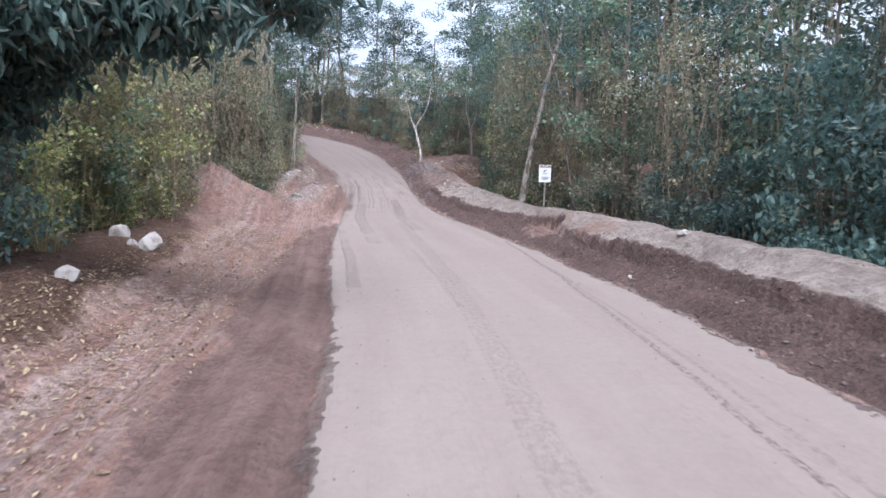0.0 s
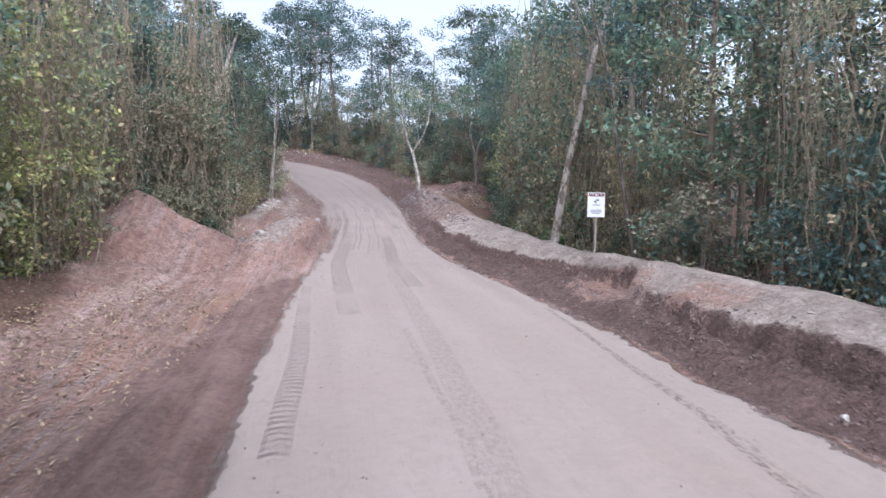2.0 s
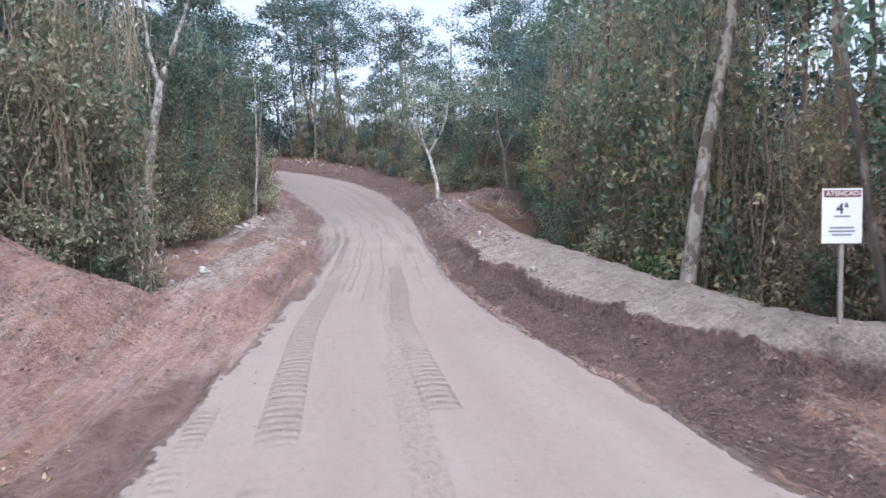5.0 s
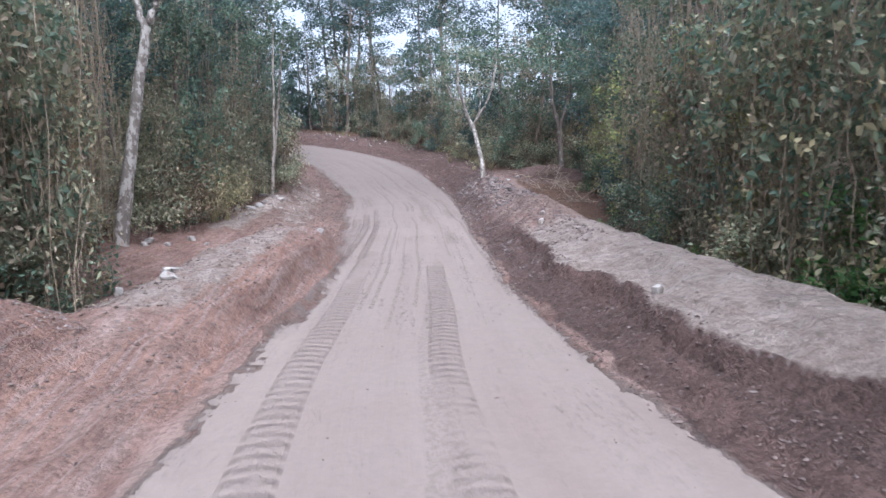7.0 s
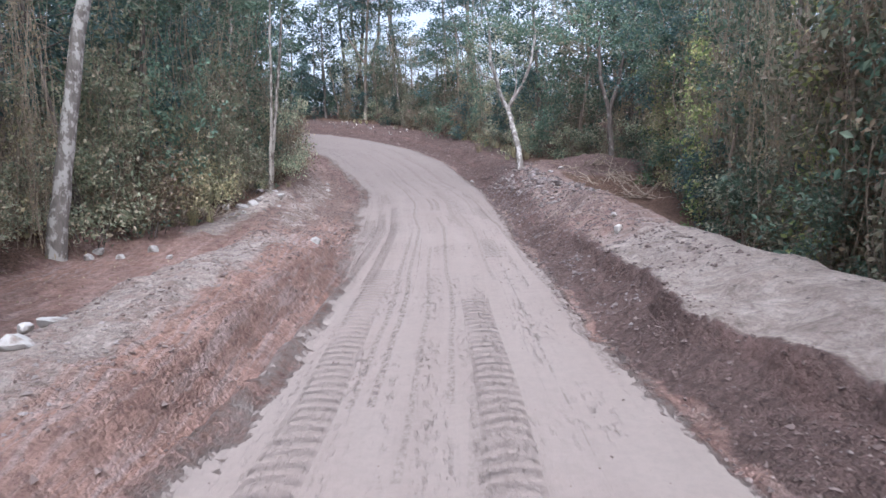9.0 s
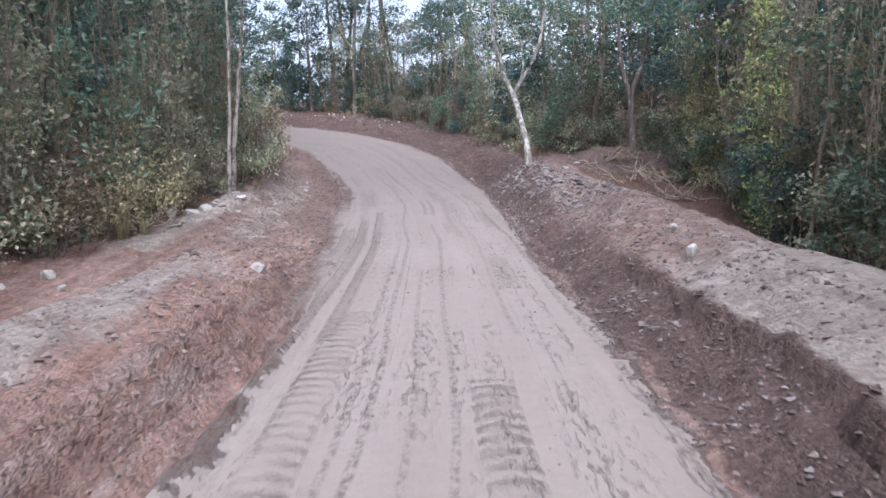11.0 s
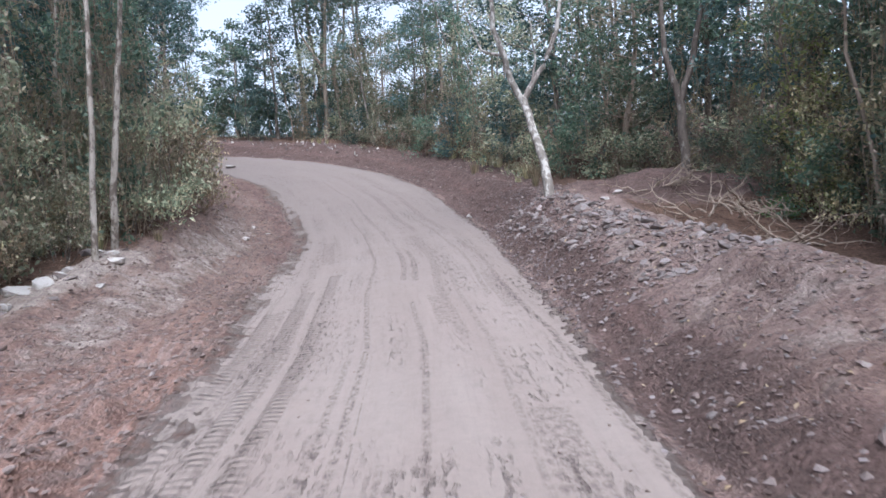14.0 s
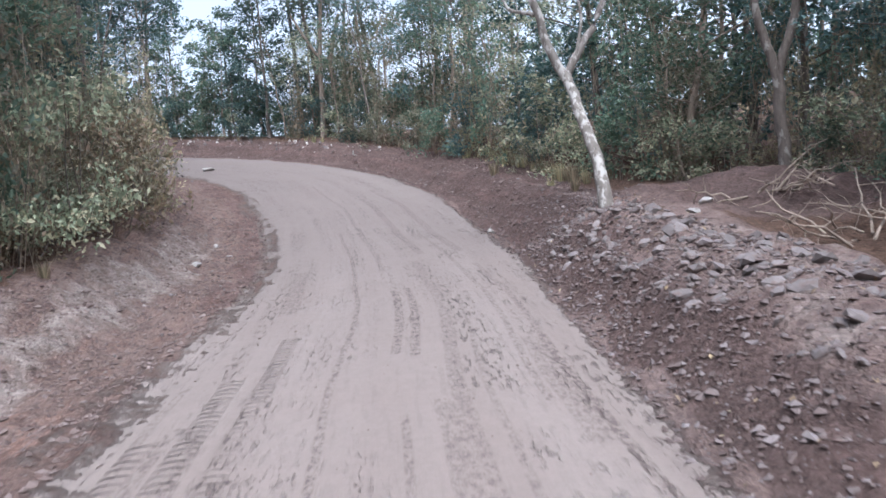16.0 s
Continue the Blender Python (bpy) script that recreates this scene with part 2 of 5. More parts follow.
        off = k.math("ABSOLUTE", k.math("SUBTRACT", k.math("ADD", dd, k.math("MULTIPLY", k.math("SUBTRACT", k.noise(1.0, 2, 0.5, lane(0.0, 0.12)), 0.5), 0.5)), centre))
        mark = k.math("MULTIPLY", k.math("MULTIPLY", k.ramp(off, (half, 1.0), (half + 0.03, 0.0)), within(q0, q1)), torn)
        dust = k.mix(k.math("MULTIPLY", mark, min(deep * 1.1, 1.0)), dust, (0.118, 0.090, 0.078))
    teeth = k.math("MULTIPLY", k.math("SINE", k.math("MULTIPLY", qq, 6.283 / 0.30)), k.math("MULTIPLY", k.ramp(k.noise(0.35, 2, 0.5, obj), (0.42, 0.0), (0.56, 1.0)), 0.05))
    pm = k.math("ADD", pale, k.math("ADD", teeth, k.math("MULTIPLY", k.math("SUBTRACT", streak, 0.5), 1.0)))
    pm = k.math("ADD", pm, k.math("ADD", k.math("MULTIPLY", k.math("SUBTRACT", patch, 0.5), 0.9), k.math("ADD", k.math("MULTIPLY", k.math("SUBTRACT", k.noise(1.0, 6, 0.7, lane(2.2, 0.9)), 0.5), 1.1), k.math("MULTIPLY", k.math("SUBTRACT", fine, 0.5), 0.5))))
    pm = k.ramp(pm, (0.32, 0.0), (0.45, 0.55), (0.60, 1.0))
    c = k.mix(pm, c, dust)
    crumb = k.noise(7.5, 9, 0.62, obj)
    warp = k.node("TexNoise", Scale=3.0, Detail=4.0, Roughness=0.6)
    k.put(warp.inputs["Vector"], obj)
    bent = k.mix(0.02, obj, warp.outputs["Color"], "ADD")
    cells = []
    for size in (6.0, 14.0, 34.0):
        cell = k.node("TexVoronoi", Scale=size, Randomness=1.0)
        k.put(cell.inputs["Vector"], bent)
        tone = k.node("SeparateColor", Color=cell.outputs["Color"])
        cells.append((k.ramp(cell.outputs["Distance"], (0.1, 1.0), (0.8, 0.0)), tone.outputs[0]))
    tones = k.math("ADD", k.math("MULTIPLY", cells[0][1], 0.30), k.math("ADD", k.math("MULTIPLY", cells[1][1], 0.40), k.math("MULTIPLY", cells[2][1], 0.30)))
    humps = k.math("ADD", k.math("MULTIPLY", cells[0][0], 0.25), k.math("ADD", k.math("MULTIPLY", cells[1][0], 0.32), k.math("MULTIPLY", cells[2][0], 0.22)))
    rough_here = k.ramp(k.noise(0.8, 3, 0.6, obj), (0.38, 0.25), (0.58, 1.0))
    # random cell tones, plus shaded hollows and lit crumbs painted into the colour
    grain_shade = k.ramp(k.math("ADD", k.math("MULTIPLY", tones, 0.6), k.math("MULTIPLY", crumb, 0.4)), (0.30, 0.70), (0.50, 1.0), (0.68, 1.22))
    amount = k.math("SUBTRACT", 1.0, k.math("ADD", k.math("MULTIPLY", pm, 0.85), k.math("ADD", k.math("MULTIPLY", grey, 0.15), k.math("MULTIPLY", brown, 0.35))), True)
    c = k.mix(amount, c, grain_shade, "MULTIPLY")
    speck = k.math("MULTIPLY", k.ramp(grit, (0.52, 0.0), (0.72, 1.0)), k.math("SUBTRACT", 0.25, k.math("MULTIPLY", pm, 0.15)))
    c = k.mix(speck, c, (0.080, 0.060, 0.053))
    # lugs of tyres pressed into the wheel tracks
    sway = k.math("MULTIPLY", k.math("SUBTRACT", k.noise(1.0, 2, 0.5, lane(0.0, 0.05)), 0.5), 0.5)
    tread = 0.0
    for centre, period, w, q0, q1 in ((-1.75, 0.30, 0.22, 26, 52), (0.35, 0.30, 0.20, 30, 48), (-2.8, 0.22, 0.12, 17, 31), (-2.5, 0.16, 0.10, 48, 66), (-2.0, 0.16, 0.08, 50, 68), (-3.0, 0.18, 0.10, 52, 64)):
        off = k.math("ABSOLUTE", k.math("SUBTRACT", k.math("ADD", dd, sway), centre))
        band = k.math("MULTIPLY", k.ramp(off, (w, 1.0), (w + 0.06, 0.0)), k.math("MULTIPLY", k.math("GREATER_THAN", qq, float(q0)), k.math("LESS_THAN", qq, float(q1))))
        lug = k.math("SINE", k.math("ADD", k.math("ADD", k.math("MULTIPLY", qq, 6.283 / period), k.math("MULTIPLY", off, 6.0)), k.math("MULTIPLY", patch, 4.0)))
        lug = k.math("MULTIPLY", lug, k.ramp(k.noise(1.0, 4, 0.65, lane(5.0, 2.5)), (0.38, 0.1), (0.60, 1.0)))
        gone = k.ramp(k.noise(1.0, 3, 0.6, lane(0.5 + centre * 0.01, 0.16)), (0.36, 0.0), (0.48, 1.0))
        one = k.math("MULTIPLY", k.math("MULTIPLY", band, gone), k.math("MULTIPLY", k.math("ADD", lug, 1.0), 0.5))
        tread = k.math("ADD", tread, one)
    rough_h = k.math("ADD", k.math("MULTIPLY", patch, 0.5), k.math("ADD", k.math("MULTIPLY", crumb, 0.55), k.math("ADD", k.math("MULTIPLY", grit, 0.12), k.math("MULTIPLY", k.math("MULTIPLY", humps, k.math("MULTIPLY", rough_here, k.math("SUBTRACT", 1.15, k.math("ADD", k.math("MULTIPLY", grey, 0.4), k.math("MULTIPLY", brown, 0.6))))), 0.75))))
    smooth_h = k.math("ADD", k.math("MULTIPLY", streak, 0.10), k.math("ADD", k.math("MULTIPLY", streak2, 0.035), k.math("ADD", k.math("MULTIPLY", grit, 0.04), k.math("SUBTRACT", k.math("MULTIPLY", tread, 0.42), k.math("MULTIPLY", k.math("MULTIPLY", scuff, rutted), 0.2)))))
    h = k.node("Mix")
    k.put(h.inputs[0], pm)
    k.put(h.inputs[2], rough_h)
    k.put(h.inputs[3], smooth_h)
    k.bump(h.outputs[0], 0.16, 1.0)
    c = k.mix(k.math("MULTIPLY", tread, 0.5), c, (0.160, 0.126, 0.110))
    return k.base(c, 0.93, 0.12)


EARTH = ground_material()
LEAF_DARK = leaf_material("leaf_dark", (0.030, 0.060, 0.056), (0.064, 0.110, 0.100), (0.125, 0.190, 0.166), (0.210, 0.190, 0.140), 0.05, 0.4)
LEAF_BROAD = leaf_material("leaf_broad", (0.038, 0.074, 0.066), (0.080, 0.140, 0.120), (0.175, 0.250, 0.205), (0.25, 0.23, 0.14), 0.05, 0.4)
LEAF_MID = leaf_material("leaf_mid", (0.052, 0.086, 0.060), (0.098, 0.150, 0.101), (0.172, 0.235, 0.155), (0.275, 0.230, 0.165), 0.10, 0.4)
LEAF_CREEPER = leaf_material("leaf_creeper", (0.090, 0.105, 0.066), (0.172, 0.192, 0.118), (0.285, 0.300, 0.185), (0.380, 0.300, 0.200), 0.22, 0.4)
LEAF_OLIVE = leaf_material("leaf_olive", (0.125, 0.140, 0.092), (0.235, 0.252, 0.160), (0.365, 0.375, 0.245), (0.460, 0.370, 0.265), 0.22, 0.4)
LEAF_BRUSH = leaf_material("leaf_brush", (0.120, 0.105, 0.062), (0.225, 0.195, 0.115), (0.325, 0.285, 0.170), (0.360, 0.265, 0.160), 0.3, 0.3)
LEAF_YELLOW = leaf_material("leaf_yellow", (0.105, 0.128, 0.050), (0.205, 0.232, 0.085), (0.375, 0.385, 0.145), (0.450, 0.340, 0.175), 0.18, 0.4)
LEAF_BRIGHT = leaf_material("leaf_bright", (0.050, 0.106, 0.037), (0.087, 0.174, 0.055), (0.147, 0.258, 0.078), (0.202, 0.221, 0.092), 0.05, 0.45)
LITTER = leaf_material("leaf_litter", (0.105, 0.068, 0.045), (0.203, 0.139, 0.086), (0.338, 0.247, 0.128), (0.390, 0.315, 0.195), 0.25, 0.1)
BARK_PALE = bark_material("bark_pale", (0.200, 0.170, 0.140), (0.400, 0.355, 0.308), (0.125, 0.100, 0.080), 0.53)
BARK_MOTTLED = bark_material("bark_mottled", (0.120, 0.100, 0.084), (0.235, 0.205, 0.178), (0.400, 0.365, 0.325), 0.54)
BARK_DARK = bark_material("bark_dark", (0.075, 0.060, 0.050), (0.19, 0.155, 0.130), (0.27, 0.24, 0.21), 0.60)
BARK_TAN = bark_material("bark_tan", (0.19, 0.145, 0.11), (0.34, 0.27, 0.215), (0.12, 0.095, 0.075), 0.62)
VINE = plain_material("vine_stem", (0.20, 0.155, 0.11), (0.40, 0.32, 0.235), 6, 0.9, 0.1)
WHITE_STONE = stone_material("pale_stone", (0.330, 0.300, 0.270), (0.500, 0.465, 0.430), (0.230, 0.180, 0.150))
GREY_STONE = stone_material("grey_stone", (0.140, 0.116, 0.108), (0.238, 0.204, 0.191), (0.170, 0.124, 0.107))


def clod_material(name, *stops):
    k = Mat(name)
    geo = k.t.nodes.new("ShaderNodeNewGeometry")
    c = k.ramp(geo.outputs["Random Per Island"], *stops)
    c = k.mix(k.math("MULTIPLY", k.noise(18, 5, 0.7, k.coords()), 0.5), c, (0.12, 0.082, 0.068))
    k.bump(k.noise(40, 4, 0.7, k.coords()), 0.01, 0.8)
    return k.base(c, 0.95, 0.1)


CLOD = clod_material("earth_clod", (0.0, (0.120, 0.088, 0.077)), (0.4, (0.175, 0.130, 0.114)), (0.80, (0.225, 0.172, 0.152)), (0.985, (0.255, 0.203, 0.182)), (1.0, (0.36, 0.31, 0.285)))
DRY_CLOD = clod_material("dry_clod", (0.0, (0.194, 0.160, 0.144)), (0.6, (0.257, 0.219, 0.200)), (1.0, (0.310, 0.270, 0.248)))
DARK_CLOD = clod_material("dark_clod", (0.0, (0.080, 0.058, 0.052)), (0.5, (0.125, 0.093, 0.083)), (0.95, (0.175, 0.137, 0.124)), (1.0, (0.20, 0.165, 0.15)))
CHIP = clod_material("rock_chip", (0.0, (0.110, 0.082, 0.073)), (0.4, (0.160, 0.124, 0.113)), (0.85, (0.195, 0.163, 0.156)), (1.0, (0.27, 0.235, 0.225)))
SIGN_WHITE = plain_material("sign_white", (0.68, 0.68, 0.69), (0.76, 0.76, 0.77), 5, 0.45, 0.4, 0.0005)
SIGN_RED = plain_material("sign_red", (0.17, 0.06, 0.05), (0.21, 0.075, 0.06), 8, 0.5, 0.4, 0.0005)
SIGN_INK = plain_material("sign_ink", (0.03, 0.03, 0.035), (0.05, 0.05, 0.055), 8, 0.6, 0.3, 0.0005)
SIGN_GREY = plain_material("sign_grey", (0.235, 0.235, 0.246), (0.280, 0.280, 0.291), 8, 0.6, 0.3, 0.0005)
WOOD = plain_material("weathered_wood", (0.20, 0.175, 0.15), (0.32, 0.285, 0.25), 9, 0.85, 0.15)

# ---- mesh tools ----
rng = np.random.default_rng(7)


def mesh_of(name, verts, tris, material, smooth=False):
    """A mesh from arrays of places and triangles."""
    me = bpy.data.meshes.new(name)
    verts, tris = np.asarray(verts, np.float32), np.asarray(tris, np.int32)
    me.vertices.add(len(verts))
    me.vertices.foreach_set("co", verts.ravel())
    width = tris.shape[1]
    me.loops.add(tris.size)
    me.loops.foreach_set("vertex_index", tris.ravel())
    me.polygons.add(len(tris))
    me.polygons.foreach_set("loop_start", np.arange(0, tris.size, width, dtype=np.int32))
    me.polygons.foreach_set("use_smooth", np.full(len(tris), smooth))
    me.update(calc_edges=True)
    me.materials.append(material)
    return me


def thing(name, place, label, category, group="", kind=""):
    ob = new(name)
    ob.empty_display_size = 0.2
    ob.matrix_basis = place
    return tagged(ob, label, category, group, kind)


def part(name, mesh, parent, label=""):
    ob = new(name, mesh)
    ob.parent = parent
    return tagged(ob, label)


def solid(name, bm, material, parent, label=""):
    me = bpy.data.meshes.new(name)
    bm.to_mesh(me)
    bm.free()
    me.materials.append(material)
    return part(name, me, parent, label)


class Pile:
    """Collects pieces of one mesh."""

    def __init__(self):
        self.v, self.f, self.n = [], [], 0

    def add(self, v, f):
        self.v.append(v)
        self.f.append(np.asarray(f) + self.n)
        self.n += len(v)

    def mesh(self, name, material, smooth=True):
        return mesh_of(name, np.concatenate(self.v), np.concatenate(self.f), material, smooth)


def tube(points, radii, sides=6):
    """A tapered tube through points, as triangles."""
    p = np.asarray(points, float)
    r = np.asarray(radii, float)
    d = np.gradient(p, axis=0)
    d /= np.linalg.norm(d, axis=1)[:, None] + 1e-9
    ref = np.where(np.abs(d[:, 2:3]) < 0.9, np.array([[0, 0, 1.0]]), np.array([[1.0, 0, 0]]))
    u = np.cross(d, ref)
    u /= np.linalg.norm(u, axis=1)[:, None] + 1e-9
    w = np.cross(d, u)
    a = np.linspace(0, 2 * np.pi, sides, endpoint=False)
    v = p[:, None] + r[:, None, None] * (np.cos(a)[None, :, None] * u[:, None] + np.sin(a)[None, :, None] * w[:, None])
    n = len(p)
    i = np.arange(n - 1)[:, None] * sides
    j = np.arange(sides)[None]
    k = (j + 1) % sides
    q = np.stack([i + j, i + k, i + sides + k, i + sides + j], -1).reshape(-1, 4)
    f = np.concatenate([q[:, [0, 1, 2]], q[:, [0, 2, 3]]])
    return v.reshape(-1, 3), f


def wander(start, end, steps, amount, r):
    """A crooked line from start to end."""
    t = np.linspace(0, 1, steps)[:, None]
    p = np.asarray(start, float) * (1 - t) + np.asarray(end, float) * t
    off = np.cumsum(r.normal(0, amount, (steps, 3)), axis=0)
    off -= off[0] * (1 - t) + off[-1] * t
    return p + off


def leaves(centres, size, r, droop=0.3, slim=0.5, up=0.6):
    """Folded leaves at the centres: four corners and two triangles each."""
    n = len(centres)
    a = r.uniform(0, 2 * np.pi, n)
    tilt = r.normal(-droop, 0.45, n)
    along = np.stack([np.cos(a) * np.cos(tilt), np.sin(a) * np.cos(tilt), np.sin(tilt)], -1)
    nrm = r.normal(0, 1, (n, 3)) * (1 - up) + np.array([0, 0, up])
    side = np.cross(along, nrm)
    side /= np.linalg.norm(side, axis=1)[:, None] + 1e-9
    lift = np.cross(side, along)
    s = (size * r.uniform(0.6, 1.35, n))[:, None]
    base = centres - along * s * 0.5
    tip = centres + along * s * 0.5
    mid = centres - along * s * 0.05
    one = mid + side * s * slim * 0.5 + lift * s * 0.10
    two = mid - side * s * slim * 0.5 + lift * s * 0.10
    v = np.stack([base, one, tip, two], 1).reshape(-1, 3)
    k = np.arange(n)[:, None] * 4
    f = np.concatenate([k + [0, 1, 2], k + [0, 2, 3]], 1).reshape(-1, 3)
    return v, f


def cloud(centre, radius, n, r, hollow=0.45):
    """Places in a flattened lump, thicker towards its skin."""
    d = r.normal(0, 1, (n, 3))
    d /= np.linalg.norm(d, axis=1)[:, None]
    q = r.uniform(hollow, 1.08, n)[:, None]
    return np.asarray(centre) + d * q * np.asarray(radius) + r.normal(0, 0.05, (n, 3))


# ---- the lie of the land ----
LINE_Y = [-60, -20, 0, 7, 14, 22, 28, 36, 45, 50, 60, 70, 77, 85, 91, 95.5, 98.6, 100.8, 103, 108]
LINE_X = [2.6, 2.6, 2.3, 1.8, 1.15, 0.0, -1.0, -2.35, -3.3, -3.75, -4.9, -6.6, -8.2, -10.9, -14.2, -18.8, -24.5, -31, -40, -70]
RISE_Y = [-60, 0, 13, 25, 40, 46, 52, 56, 60, 71, 80, 86, 92, 100, 107, 120, 150, 300]
RISE_Z = [0.0, 0.0, 0.04, 0.19, 0.6, 0.82, 1.08, 1.28, 1.5, 2.4, 3.3, 4.5, 5.8, 7.3, 8.3, 9.5, 11, 14]


def spline(x, xs, ys):
    """Smooth interpolation: the mean of three shifted linear ones."""
    return (np.interp(x - 1.5, xs, ys) + np.interp(x, xs, ys) * 2 + np.interp(x + 1.5, xs, ys)) / 4


def vnoise(x, y, cell, seed):
    """Value noise from -1 to 1."""
    x, y = np.asarray(x, float) / cell, np.asarray(y, float) / cell
    ix, iy = np.floor(x), np.floor(y)
    fx, fy = x - ix, y - iy
    fx, fy = fx * fx * (3 - 2 * fx), fy * fy * (3 - 2 * fy)

    def h(i, j):
        q = np.sin(i * 127.1 + j * 311.7 + seed * 74.7) * 43758.5453
        return (q - np.floor(q)) * 2 - 1

    return (h(ix, iy) * (1 - fx) + h(ix + 1, iy) * fx) * (1 - fy) + (h(ix, iy + 1) * (1 - fx) + h(ix + 1, iy + 1) * fx) * fy


# the road's middle, stepped evenly along its length
_pts = np.array(list(zip(LINE_X, LINE_Y)), float)
_len = np.concatenate([[0], np.cumsum(np.linalg.norm(np.diff(_pts, axis=0), axis=1))])
_s = np.arange(0, _len[-1], 0.5)
_mx, _my = spline(_s, _len, _pts[:, 0]), spline(_s, _len, _pts[:, 1])
_tx, _ty = np.gradient(_mx), np.gradient(_my)
_tl = np.hypot(_tx, _ty)
_tx, _ty = _tx / _tl, _ty / _tl
S0 = float(np.interp(0, _pts[:, 1], _len))


def road_place(x, y):
    """How far along the road (q, about y) and how far to its right (d) a place lies."""
    x, y = np.asarray(x, float).ravel(), np.asarray(y, float).ravel()
    q, d = np.empty(len(x)), np.empty(len(x))
    for a in range(0, len(x), 20000):
        b = slice(a, a + 20000)
        dx, dy = x[b, None] - _mx[None], y[b, None] - _my[None]
        i = np.argmin(dx * dx + dy * dy, axis=1)
        k = np.arange(len(i))
        ex, ey = dx[k, i], dy[k, i]
        q[b] = _s[i] - S0 + ex * _tx[i] + ey * _ty[i]
        side = ex * _ty[i] - ey * _tx[i]
        d[b] = side
    return q, d


def table(q, *rows):
    return spline(q, [r[0] for r in rows], [r[1] for r in rows])


def step(x, a, b):
    t = np.clip((x - a) / (b - a), 0, 1)
    return t * t * (3 - 2 * t)


def edges(q):
    return dict(
        right=table(q, (0, 3.1), (14, 3.2), (28, 3.2), (36, 2.5), (45, 2.0), (60, 2.1), (70, 2.7), (78, 3.2), (88, 3.8), (110, 3.6)),
        left=table(q, (0, 2.9), (14, 3.15), (22, 3.4), (28, 3.2), (36, 2.6), (45, 2.2), (50, 2.55), (54, 2.9), (58, 3.1), (62, 3.3), (66, 3.6), (70, 3.4), (76, 3.2), (88, 3.6), (110, 3.6)),
        toe=table(q, (0, 4.2), (18, 4.0), (24, 3.9), (30, 3.6), (38, 2.85), (45, 2.6), (52, 2.6), (60, 2.6), (67, 2.9), (75, 3.9), (86, 5.0), (110, 5.2)),
        crest=table(q, (0, 6.0), (18, 5.5), (30, 5.3), (38, 4.7), (52, 4.8), (60, 5.0), (67, 4.7), (75, 5.4), (86, 6.8), (110, 7)),
        berm=table(q, (0, 1.1), (18, 1.1), (30, 0.97), (38, 1.0), (52, 1.0), (60, 1.15), (67, 1.25), (72, 1.35), (77, 1.1), (84, 0.6), (92, 0.5), (100, 0.85), (120, 0.9)),
        bank=table(q, (0, 6.2), (11, 6.0), (18, 6.2), (29, 5.3), (35, 4.0), (40, 3.3), (48, 3.0), (54, 3.15), (60, 4.0), (66, 5.0), (75, 5.2), (110, 5.2)),
    )


